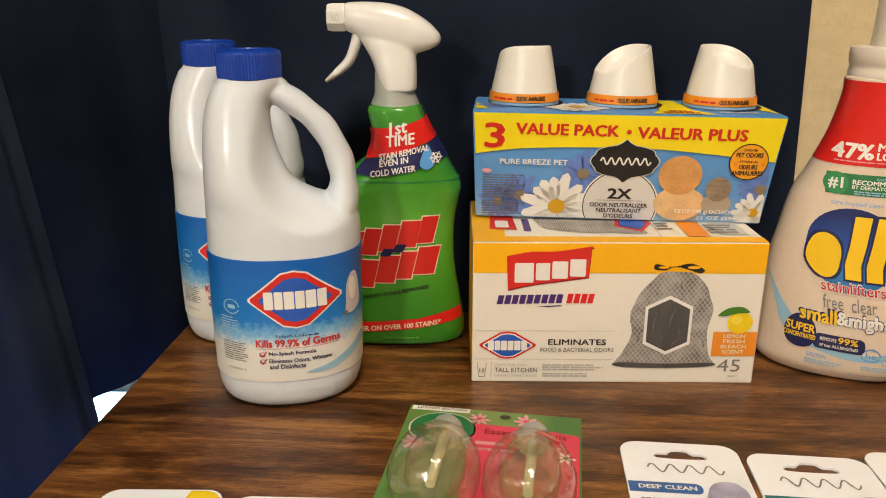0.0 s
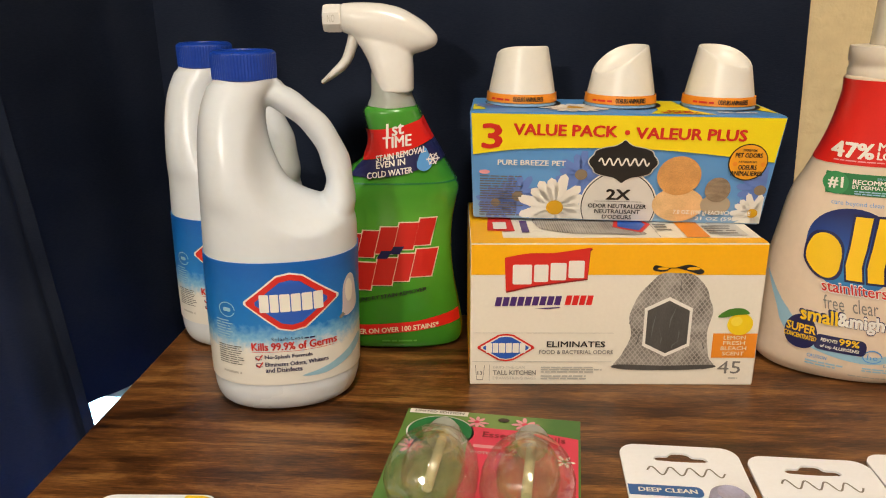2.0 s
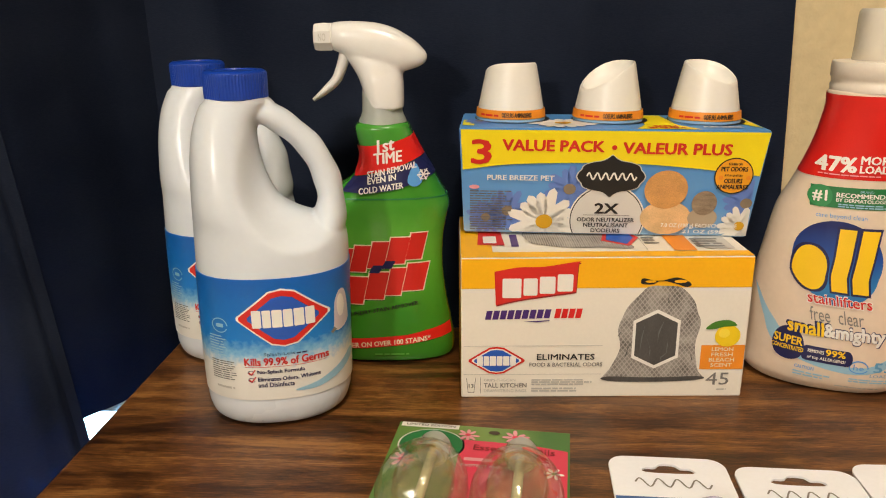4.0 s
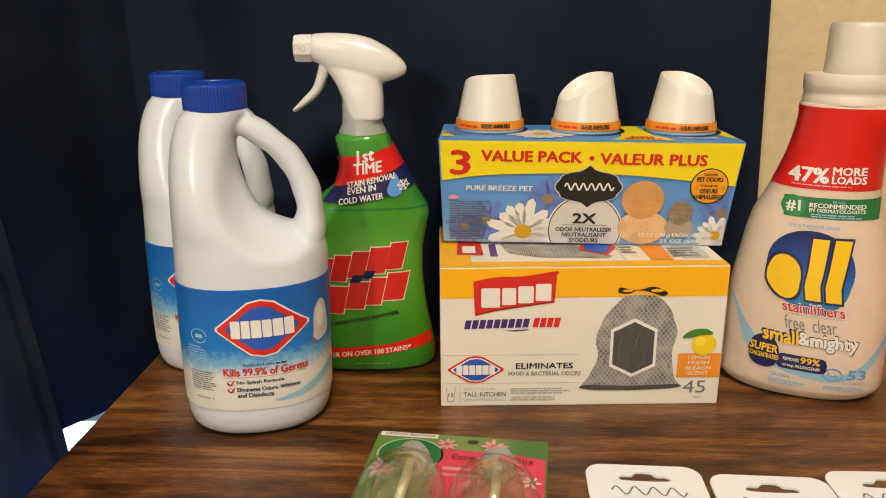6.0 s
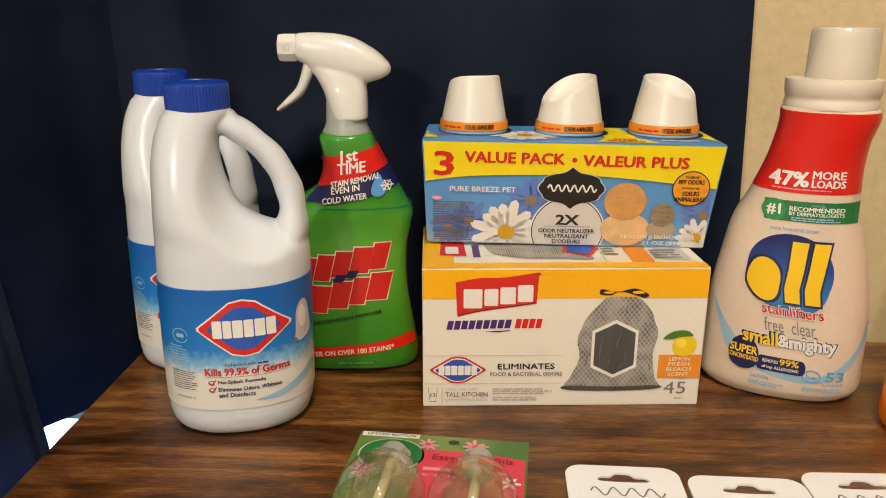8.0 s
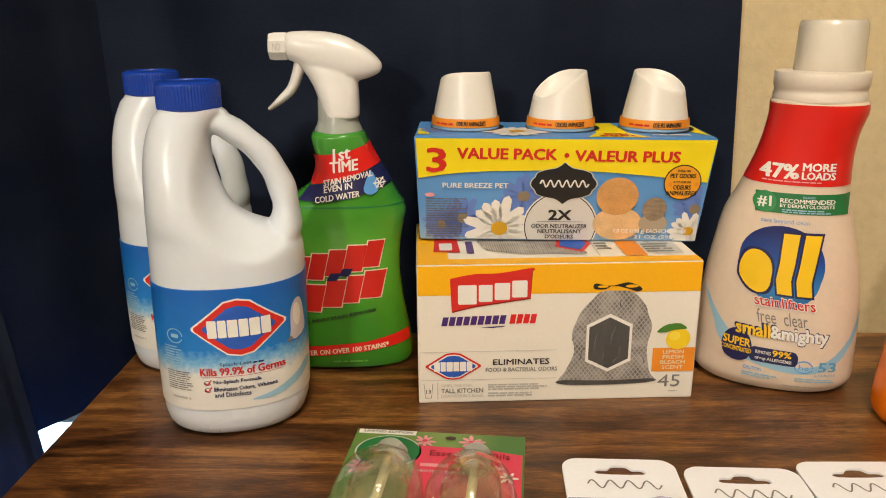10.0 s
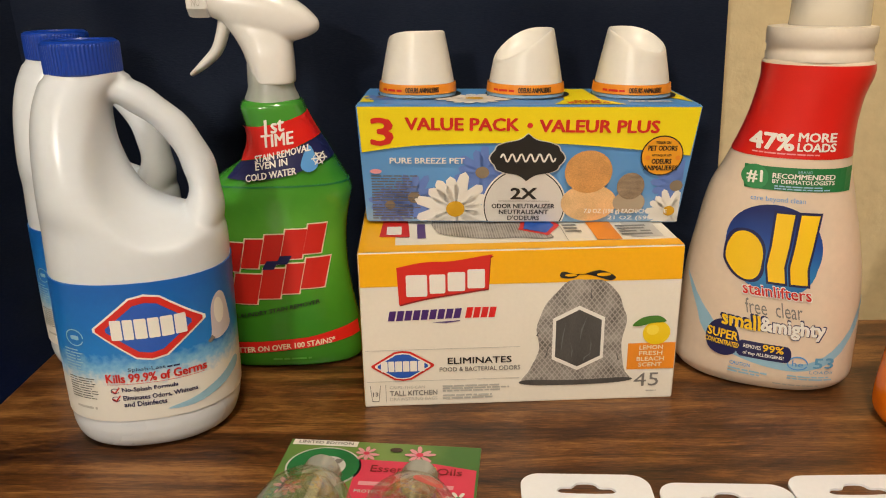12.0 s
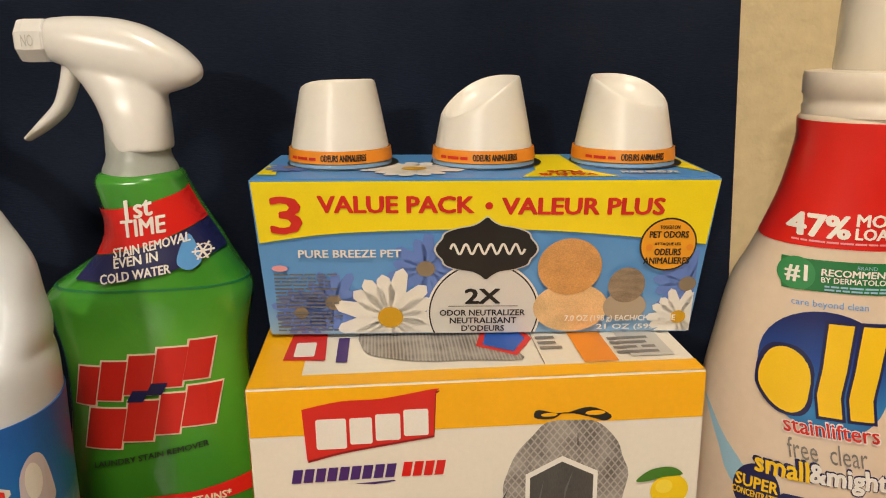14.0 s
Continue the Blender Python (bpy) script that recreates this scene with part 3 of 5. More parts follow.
    ring = [(-0.0385 + 0.0058 * math.cos(a), 0.0850 + 0.0058 * math.sin(a)) for a in np.linspace(0, 5.9, 24)] + [(-0.0385 + 0.0051 * math.cos(a), 0.0850 + 0.0051 * math.sin(a)) for a in np.linspace(5.9, 0, 24)]
    decal("seal_ring", outline(ring), ICE, lab, w, 0.0011, cut=0.004)
    decal("seal_mark", rect(-0.0412, 0.0835, -0.0358, 0.0865, radius=0.001), ICE, lab, w, 0.0011)
    bowl = smooth_line([(0.0430, 0.0800), (0.0440, 0.0960), (0.0480, 0.1040), (0.0515, 0.1010), (0.0530, 0.0850), (0.0525, 0.0760), (0.0470, 0.0720), (0.0425, 0.0740)], 4, True)
    decal("fixture_picture", outline(bowl), PALE_LILAC, lab, w, 0.0011, cut=0.003)
    decal("fixture_picture", disc(0.0478, 0.0915, 0.0026, 0.0090), WHITE, lab, w, 0.0013, cut=0.003)
    decal("fixture_picture", outline([(0.0428, 0.0760), (0.0400, 0.0730), (0.0415, 0.0712), (0.0445, 0.0735)]), GREY, lab, w, 0.0013)
    decal("swoosh", outline(smooth_line([(0.012, 0.0325), (0.030, 0.0370), (0.046, 0.0450), (0.0535, 0.0520), (0.0535, 0.0440), (0.044, 0.0365), (0.028, 0.0315)], 4, True)), ICE, lab, w, 0.0011, cut=0.004)
    return t


BLEACH_LABEL = ramp_material("bleach_label_print", 2, [(0.0, (0.70, 0.69, 0.66)), (0.40, (0.74, 0.73, 0.69)), (0.50, (0.20, 0.46, 0.72)), (0.60, (0.008, 0.19, 0.60)), (1.0, (0.005, 0.115, 0.47))], 0.36, 0.16, 240, 0.018, 0.125)
SLATE = ink("slate", (0.13, 0.135, 0.14))
PALE_LILAC = ink("pale_lilac", (0.60, 0.56, 0.62))
bleach_bottle(pose(-0.144, -0.003, TOP, 0, 0, 9), "white plastic bleach bottle with blue cap and blue label")
bleach_bottle(pose(-0.2058, 0.104, TOP, 0, 0, -3), "white bleach bottle standing behind another by the curtain")


# ---- stain remover spray ----
def spray_bottle(m):
    t = thing("spray_bottle", m, "green stain remover spray bottle with white trigger", "spray bottle")
    body = Bottle([
        (0.0, -0.053, 0.053, 0.026), (0.0015, -0.0580, 0.0580, 0.0300), (0.005, -0.0612, 0.0612, 0.0325), (0.016, -0.0618, 0.0618, 0.0335), (0.035, -0.0590, 0.0590, 0.033), (0.060, -0.0545, 0.0545, 0.032),
        (0.085, -0.0520, 0.0520, 0.0315), (0.110, -0.0525, 0.0525, 0.032), (0.130, -0.0560, 0.0560, 0.033), (0.142, -0.0578, 0.0585, 0.0335), (0.150, -0.052, 0.0565, 0.033), (0.158, -0.040, 0.0520, 0.032),
        (0.166, -0.0275, 0.0475, 0.031), (0.175, -0.0205, 0.0430, 0.0295), (0.186, -0.0180, 0.0365, 0.0290), (0.196, -0.0200, 0.0310, 0.0285), (0.206, -0.0220, 0.0262, 0.0280), (0.2095, -0.0216, 0.0250, 0.0272), (0.2118, -0.0200, 0.0232, 0.0250), (0.2130, -0.017, 0.020, 0.021)], 2.5)
    body.rows[:, 3] *= 0.82
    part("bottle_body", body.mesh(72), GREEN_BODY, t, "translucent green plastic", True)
    part("neck_ring", spin([(0.0190, 0.2095), (0.0206, 0.2120), (0.0200, 0.2145), (0.0182, 0.2182), (0.0172, 0.2215), (0.0166, 0.2380), (0.0150, 0.246)], 48, 0.0018), CLEAR_COLLAR, t, "cloudy clear neck ring", True)
    hood = []
    for x, top, low, d in smooth_line([(-0.0378, 0.2915, 0.2725, 0.0085), (-0.0372, 0.2932, 0.2712, 0.0105), (-0.030, 0.2940, 0.2680, 0.0125), (-0.020, 0.2942, 0.2620, 0.0136), (-0.004, 0.2932, 0.2560, 0.0146), (0.010, 0.2900, 0.2530, 0.0150), (0.020, 0.2853, 0.2535, 0.0145), (0.030, 0.2790, 0.2560, 0.0125), (0.036, 0.2735, 0.2585, 0.0095), (0.0395, 0.2695, 0.2610, 0.0055), (0.0408, 0.2665, 0.2640, 0.0015)], 5):
        ring = []
        for k in range(32):
            co, si = math.cos(math.pi * k / 16), math.sin(math.pi * k / 16)
            ring.append((x, d * math.copysign(abs(co) ** 0.8, co), (top + low) / 2 + (top - low) / 2 * math.copysign(abs(si) ** 0.85, si)))
        hood.append(ring)
    shroud = Bottle([(0.2236, -0.0095, 0.0195, 0.0166), (0.2246, -0.0108, 0.0203, 0.0176), (0.2320, -0.0124, 0.0206, 0.0174), (0.2440, -0.0155, 0.0206, 0.0164), (0.2520, -0.0188, 0.0202, 0.0150), (0.2620, -0.0250, 0.0210, 0.0136), (0.2700, -0.0330, 0.0230, 0.0118), (0.2760, -0.0360, 0.0230, 0.0100)], 2.6)
    head = moulded(part("trigger_head", join(skin(hood), shroud.mesh(48)), WHITE_PLASTIC, t, "white moulded trigger head", True), 0.0011, 6)
    spout = spin([(0.0100, -0.0525), (0.0112, -0.0515), (0.0118, -0.0480), (0.0118, -0.0385), (0.0105, -0.0370)], 8)
    for v in spout.verts:
        a = radians(22.5)
        x, y, z = v.co
        v.co = Vector((z, (x * math.cos(a) - y * math.sin(a)) * 0.97, 0.2820 + (x * math.sin(a) + y * math.cos(a))))
    part("nozzle", spout, WHITE_PLASTIC, head, "eight-sided white nozzle cap")
    decal("nozzle_text", words("NO", -0.0480, 0.2790, -0.0420, 0.2850), PALE, head, flat(-0.0109), 0.0002)
    bow = np.array(smooth_line([(-0.0275, 0.2700, 0.0050, 0.0075), (-0.0308, 0.2590, 0.0046, 0.0075), (-0.0362, 0.2475, 0.0042, 0.0072), (-0.0460, 0.2385, 0.0034, 0.0068), (-0.0558, 0.2312, 0.0018, 0.0060)], 5))
    part("trigger", tube(bow[:, :2], bow[:, 2], bow[:, 3], 24), WHITE_PLASTIC, head, smooth=True)
    lab = part("label", body.band(0.150, 0.1512, 0.0003), GREEN_INK, t, "printed film label", True)
    w = body
    w_up = lambda x, z, lift: body(x, z + 0.0118, lift + 0.0010)
    decal("red_band", outline([(-0.0215, 0.1570), (-0.010, 0.1595), (0.012, 0.1645), (0.0345, 0.1745), (0.0405, 0.1775), (0.0370, 0.1830), (0.0300, 0.1945), (0.024, 0.1905), (0.010, 0.1860), (-0.006, 0.1835), (-0.0185, 0.1825)]), DEEP_RED, lab, w_up, 0.0006, cut=0.0025)
    decal("navy_band", outline([(-0.0330, 0.1450), (-0.012, 0.1440), (0.010, 0.1465), (0.030, 0.1525), (0.0455, 0.1590), (0.0425, 0.1720), (0.0400, 0.1765), (0.0345, 0.1740), (0.012, 0.1640), (-0.010, 0.1590), (-0.0225, 0.1565)]), NAVY, lab, w_up, 0.0006, cut=0.0025)
    r = 0.0030
    decal("label_text", words("1st", -0.0010, 0.1790, 0.0125, 0.1895, 0.012, rise=r), WHITE, lab, w_up, 0.0009)
    decal("label_text", words("TIME", -0.0040, 0.1695, 0.0185, 0.1785, 0.012, rise=r), WHITE, lab, w_up, 0.0009, cut=0.006)
    decal("label_text", words("STAIN REMOVAL", -0.0100, 0.1610, 0.0300, 0.1660, 0.012, rise=0.0085), WHITE, lab, w_up, 0.0009, cut=0.006)
    decal("label_text", words("EVEN IN", -0.0100, 0.1535, 0.0135, 0.1585, 0.012, rise=0.0040), WHITE, lab, w_up, 0.0009, cut=0.006)
    decal("label_text", words("COLD WATER", -0.0180, 0.1458, 0.0195, 0.1508, 0.012, rise=0.0055), WHITE, lab, w_up, 0.0009, cut=0.006)
    drop = smooth_line([(0.0290, 0.1690), (0.0340, 0.1590), (0.0345, 0.1530), (0.0290, 0.1495), (0.0235, 0.1525), (0.0240, 0.1590)], 4, True)
    decal("water_drop", outline(drop), SKY, lab, w_up, 0.0009, cut=0.004)
    flake = bmesh.new()
    for k in range(6):
        a = radians(60 * k)
        c, s = math.cos(a), math.sin(a)
        for x0, z0, x1, z1 in ((0, -0.0005, 0.0050, 0.0005), (0.0030, -0.0017, 0.0037, 0.0017)):
            join(flake, outline([(0.0355 + x * c - z * s, 0.1590 + x * s + z * c) for x, z in ((x0, z0), (x1, z0), (x1, z1), (x0, z1))]))
    decal("snowflake", flake, WHITE, lab, w_up, 0.0012)
    for z0, z1, spans in ((0.0915, 0.1150, ((-0.043, 0.012), (-0.0295, 0.014), (-0.014, 0.0145), (0.002, 0.0165), (0.0195, 0.0135))), (0.0635, 0.0880, ((-0.040, 0.021), (-0.0175, 0.017), (0.001, 0.0135), (0.016, 0.0180)))):
        for x0, wide in spans:
            d = 0.22 * (x0 + wide / 2)
            decal("logo_block", rect(x0 - 0.0010, z0 + d - 0.0010, x0 + wide + 0.0010, z1 + d + 0.0010, 0.006), CREAM_INK, lab, w, 0.0008, cut=0.005)
            decal("logo_block", rect(x0, z0 + d, x0 + wide, z1 + d, 0.006), RED, lab, w, 0.0011, cut=0.005)
    decal("logo_block", letter_blocks(-0.0125, 0.0875, 0.0090, 0.0945, 2, 0.004, 0.004), NAVY, lab, w, 0.0015)
    decal("label_text", words("LAUNDRY STAIN REMOVER", -0.0360, 0.0500, 0.0300, 0.0535, 0.01, rise=0.0115), BLACK, lab, w, 0.0008, cut=0.006)
    decal("red_strip", outline([(-0.0585, 0.0130), (-0.02, 0.0150), (0.02, 0.0185), (0.0590, 0.0240), (0.0575, 0.0350), (0.02, 0.0275), (-0.02, 0.0245), (-0.0575, 0.0230)]), DEEP_RED, lab, w, 0.0006, cut=0.004)
    decal("label_text", words("BETTER ON OVER 100 STAINS*", -0.0440, 0.0178, 0.0400, 0.0226, 0.012, rise=0.0075), CREAM_INK, lab, w, 0.0009, cut=0.006)
    decal("small_print", bars(-0.010, 0.0085, 0.0250, 0.0115, 1, 9), LIME, lab, w, 0.0008, cut=0.006)
    return t


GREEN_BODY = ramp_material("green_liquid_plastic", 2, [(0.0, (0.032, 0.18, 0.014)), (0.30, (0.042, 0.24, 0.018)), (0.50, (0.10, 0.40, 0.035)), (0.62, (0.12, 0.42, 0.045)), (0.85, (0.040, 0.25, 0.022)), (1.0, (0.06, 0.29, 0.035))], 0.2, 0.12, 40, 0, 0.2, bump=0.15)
GREEN_BODY.node_tree.nodes["Principled BSDF"].inputs["Coat Weight"].default_value = 0.4
LIME = ink("lime", (0.075, 0.31, 0.03), 0.3)
spray_bottle(pose(-0.0665, 0.091, TOP) @ Matrix.Diagonal((0.99, 0.99, 1.003, 1)))


# ---- carton of bin bags ----
def bag_carton(m):
    t = thing("bag_carton", m, "white and amber carton of scented bin bags", "box")
    W, D, H = 0.227, 0.126, 0.1195
    part("carton", box(0, 0, 0, W, D, H, 0.0012), CARD_WHITE, t)
    f, up, side = flat(), flat(H, top=True), (lambda x, z, lift: (-lift, x, z))
    decal("amber_band", rect(0.0006, 0.0945, W - 0.0006, H - 0.0006), CARD_YELLOW, t, f, 0.0004)
    decal("side_band", rect(0.001, 0.001, D - 0.001, H - 0.001), CARD_YELLOW, t, side, 0.0004)
    decal("side_band", rect(0.001, 0.001, D - 0.001, 0.094), CARD_WHITE, t, lambda x, z, lift: (W + lift, x, z), 0.0004)
    plate = smooth_line([(0.0262, 0.1085), (0.045, 0.1120), (0.065, 0.1125), (0.0912, 0.1165), (0.0912, 0.1150)], 4) + [np.array((0.0900, 0.0925))] + smooth_line([(0.0900, 0.0915), (0.065, 0.0880), (0.045, 0.0850), (0.0275, 0.0808)], 4)
    decal("logo_plate", outline([(x + 0.0004, z - 0.0012) for x, z in plate]), DARK_RED, t, f, 0.0006)
    decal("logo_plate", outline(plate), RED, t, f, 0.0008)
    for x, wide, z0, z1, r in ((0.0325, 0.0148, 0.0868, 0.1030, 0.0012), (0.0489, 0.0110, 0.0888, 0.1030, 0.0012), (0.0615, 0.0122, 0.0902, 0.1044, 0.0012), (0.0753, 0.0122, 0.0920, 0.1062, 0.0012)):
        decal("logo_block", rect(x, z0, x + wide, z1, radius=r), WHITE, t, f, 0.0011)
    decal("logo_block", letter_blocks(0.0190, 0.0690, 0.0710, 0.0765, 9, 0.0015, 0.001, 0.2), PURPLE, t, f, 0.0006)
    decal("logo_block", letter_blocks(0.0735, 0.0695, 0.0955, 0.0775, 4, 0.0015, 0.0, 0.2), DEEP_RED, t, f, 0.0006)
    decal("logo_line", outline([(0.0500, 0.0668), (0.0700, 0.0678), (0.0705, 0.0672), (0.0600, 0.0660)]), PURPLE, t, f, 0.0006)
    for z in (0.0455, 0.0205):
        decal("rule", rect(0.002, z, 0.113, z + 0.0004), PALE, t, f, 0.0006)
    for s, mat, lift in ((1.0, RED, 0.0006), (0.88, WHITE, 0.0008), (0.80, BLUE, 0.0010)):
        cx, cz = 0.0285, 0.0330
        decal("logo_plate", outline([(cx - 0.0225 * s, cz + 0.0008), (cx - 0.0060 * s, cz + 0.0112 * s), (cx, cz + 0.0120 * s), (cx + 0.0060 * s, cz + 0.0112 * s), (cx + 0.0225 * s, cz + 0.0008), (cx + 0.0225 * s, cz - 0.0008), (cx + 0.0060 * s, cz - 0.0112 * s), (cx, cz - 0.0120 * s), (cx - 0.0060 * s, cz - 0.0112 * s), (cx - 0.0225 * s, cz - 0.0008)]), mat, t, f, lift)
    for x, wide, r in ((0.0128, 0.0048, 0.0006), (0.0182, 0.0042, 0.0006), (0.0230, 0.0050, 0.0006), (0.0286, 0.0046, 0.0006), (0.0338, 0.0050, 0.0006), (0.0394, 0.0046, 0.0006)):
        decal("logo_block", rect(x, 0.0288, x + wide, 0.0372, radius=r), WHITE, t, f, 0.0013)
    decal("carton_text", words("ELIMINATES", 0.0610, 0.0335, 0.1070, 0.0385, 0.009), BLACK, t, f, 0.0006)
    decal("carton_text", words("FOOD & BACTERIAL ODORS", 0.0550, 0.0275, 0.1135, 0.0310, 0.004), GREY, t, f, 0.0006)
    decal("carton_text", words("GRIPS-THE-CAN", 0.0185, 0.0145, 0.0440, 0.0168), PALE, t, f, 0.0006)
    decal("carton_text", words("TALL KITCHEN", 0.0185, 0.0090, 0.0530, 0.0130, 0.006), GREY, t, f, 0.0006)
    decal("carton_text", words("DRAWSTRING BAGS", 0.0185, 0.0048, 0.0530, 0.0074), PALE, t, f, 0.0006)
    decal("rule", rect(0.0155, 0.004, 0.0158, 0.018), GREY, t, f, 0.0006)
    cup = [(0.0042, 0.0175), (0.0055, 0.0045), (0.0105, 0.0045), (0.0120, 0.0175), (0.0116, 0.0175), (0.0102, 0.0050), (0.0058, 0.0050), (0.0046, 0.0175)]
    decal("cup_icon", outline(cup), GREY, t, f, 0.0006)
    decal("carton_text", words("13", 0.0062, 0.0090, 0.0100, 0.0122, 0.01), GREY, t, f, 0.0006)
    decal("small_print", bars(0.0570, 0.0110, 0.1060, 0.0170, 3, 5, 0.35), PALE, t, f, 0.0006)
    decal("small_print", bars(0.0570, 0.0050, 0.1020, 0.0095, 2, 6, 0.35), PALE, t, f, 0.0006)
    # the pictured bag
    bag = smooth_line([(0.1160, 0.0150), (0.1205, 0.0270), (0.1268, 0.0430), (0.1246, 0.0586), (0.1272, 0.0690), (0.1315, 0.0790), (0.1400, 0.0890), (0.1470, 0.0955), (0.1590, 0.0960), (0.1720, 0.0945), (0.1825, 0.0840), (0.1862, 0.0740), (0.1895, 0.0640), (0.1865, 0.0460), (0.1895, 0.0255), (0.1925, 0.0155), (0.1550, 0.0135)], 5, True)
    decal("bag_picture", outline(bag), BAG_PRINT, t, f, 0.0006, cut=0.02)
    decal("bag_picture", outline(smooth_line([(0.1165, 0.0150), (0.1180, 0.0185), (0.155, 0.0175), (0.1912, 0.0185), (0.1922, 0.0155), (0.1550, 0.0135)], 4, True)), BAG_DARK, t, f, 0.0008)
    rnd = random.Random(7)
    for k in range(10):
        x, z = rnd.uniform(0.122, 0.186), rnd.uniform(0.03, 0.085)
        a, L = rnd.uniform(1.1, 2.0), rnd.uniform(0.006, 0.014)
        if 0.132 < x < 0.179 and z < 0.082:
            continue
        decal("crease", outline([(x, z), (x + L * math.cos(a) + 0.0006, z + L * math.sin(a)), (x + 0.0010, z)]), BAG_DARK, t, f, 0.0009)
    loop = smooth_line([(0.1400, 0.0990), (0.1420, 0.1025), (0.1540, 0.1000), (0.1680, 0.1030), (0.1790, 0.0980), (0.1760, 0.0950), (0.1680, 0.0975), (0.1560, 0.1005), (0.1500, 0.0975), (0.1430, 0.0975)], 4, True)
    decal("drawstring_picture", outline(loop), BLACK, t, f, 0.0009)
    decal("drawstring_picture", disc(0.1475, 0.0998, 0.0042, 0.0010), CARD_YELLOW, t, f, 0.0012)
    decal("drawstring_picture", disc(0.1708, 0.0998, 0.0050, 0.0013), CARD_YELLOW, t, f, 0.0012)
    for s, mat, lift in ((1.0, WHITE, 0.0010), (0.88, BAG_DARK, 0.0012)):
        cx, cz = 0.1548, 0.0510
        decal("hexagon", outline([(cx - 0.0186 * s, cz - 0.0160 * s), (cx, cz - 0.0255 * s), (cx + 0.0186 * s, cz - 0.0160 * s), (cx + 0.0186 * s, cz + 0.0160 * s), (cx, cz + 0.0255 * s), (cx - 0.0186 * s, cz + 0.0160 * s)]), mat, t, f, lift)
    for x, z, lean, tall in ((0.1425, 0.040, 0.0030, 0.024), (0.1500, 0.034, -0.0020, 0.018), (0.1560, 0.048, 0.0045, 0.020), (0.1635, 0.036, -0.0030, 0.026), (0.1590, 0.032, 0.0060, 0.008)):
        decal("crease", outline([(x, z), (x + 0.0012, z + tall * 0.4), (x + lean, z + tall), (x + 0.0004, z + tall * 0.5)]), SLATE, t, f, 0.0014)
    decal("scent_panel", rect(0.1915, 0.0245, W - 0.0008, 0.0455), ORANGE, t, f, 0.0006)
    decal("lemon_picture", disc(0.2115, 0.0535, 0.0100, 0.0092), LEMON, t, f, 0.0009)
    decal("lemon_picture", disc(0.2085, 0.0560, 0.0045, 0.0040), LEMON_LIGHT, t, f, 0.0011)
    decal("leaf_picture", outline(smooth_line([(0.1935, 0.0600), (0.2010, 0.0660), (0.2120, 0.0670), (0.2180, 0.0625), (0.2080, 0.0615), (0.2000, 0.0595)], 4, True)), LEAF, t, f, 0.0012)
    for k, s in enumerate(("LEMON", "FRESH", "BLEACH", "SCENT")):
        decal("carton_text", words(s, 0.2000 - 0.0015 * (k == 2), 0.0405 - 0.0046 * k, 0.2170 + 0.0015 * (k == 2), 0.0437 - 0.0046 * k, 0.008), CREAM_INK, t, f, 0.0008)
    decal("carton_text", words("45", 0.1975, 0.0105, 0.2160, 0.0215), GREY, t, f, 0.0006)
    decal("small_print", bars(0.2070, 0.0060, 0.2150, 0.0080, 1, 3), PALE, t, f, 0.0006)
    # the upper face
    decal("top_band", rect(0.0006, 0.0006, W - 0.0006, 0.014), CARD_YELLOW, t, up, 0.0004)
    decal("top_band", rect(0.0006, 0.014, 0.0255, D - 0.002), CARD_YELLOW, t, up, 0.0004)
    decal("top_logo", outline([(0.0140, 0.0330), (0.0360, 0.0310), (0.0345, 0.0760), (0.0160, 0.0760)]), RED, t, up, 0.0008)
    decal("top_logo", letter_blocks(0.0190, 0.0360, 0.0320, 0.0560, 1), WHITE, t, up, 0.0011)
    decal("top_logo", rect(0.0415, 0.0280, 0.0475, 0.0620), PURPLE, t, up, 0.0006)
    decal("top_bag_picture", outline(smooth_line([(0.0560, 0.0420), (0.0700, 0.0300), (0.0900, 0.0240), (0.1100, 0.0240), (0.1380, 0.0220), (0.1360, 0.0400), (0.1380, 0.0760), (0.0600, 0.0760)], 4, True)), BAG_PRINT, t, up, 0.0006)
    decal("top_logo", outline([(0.1160, 0.0420), (0.1360, 0.0270), (0.1480, 0.0500), (0.1400, 0.0800), (0.1250, 0.0800)]), RED, t, up, 0.0008)
    decal("top_logo", outline([(0.1200, 0.0430), (0.1350, 0.0320), (0.1440, 0.0500), (0.1380, 0.0780), (0.1270, 0.0780)]), BLUE, t, up, 0.0010)
    decal("small_print", bars(0.1500, 0.0340, 0.1620, 0.0560, 3, 12), GREY, t, up, 0.0006)
    decal("top_stripe", rect(0.1690, 0.0150, 0.1870, D - 0.004), ORANGE, t, up, 0.0006)
    decal("rule", rect(0.1480, 0.0150, 0.1484, 0.0600), GREY, t, up, 0.0006)
    decal("top_panel", rect(0.1950, 0.0200, 0.2180, 0.0760), SILVER_INK, t, up, 0.0006)
    decal("small_print", bars(0.1890, 0.0240, 0.2130, 0.0500, 4, 13), GREY, t, up, 0.0008)
    return t


DARK_RED = ink("dark_red", (0.25, 0.008, 0.008))
LEMON_LIGHT, SILVER_INK = ink("lemon_light", (0.90, 0.70, 0.06)), ink("silver_print", (0.55, 0.53, 0.50))
BAG_DARK = material("bag_dark_print", (0.075, 0.072, 0.070), 0.42, vary=0.35, scale=120, stretch=(3, 1, 0.6))


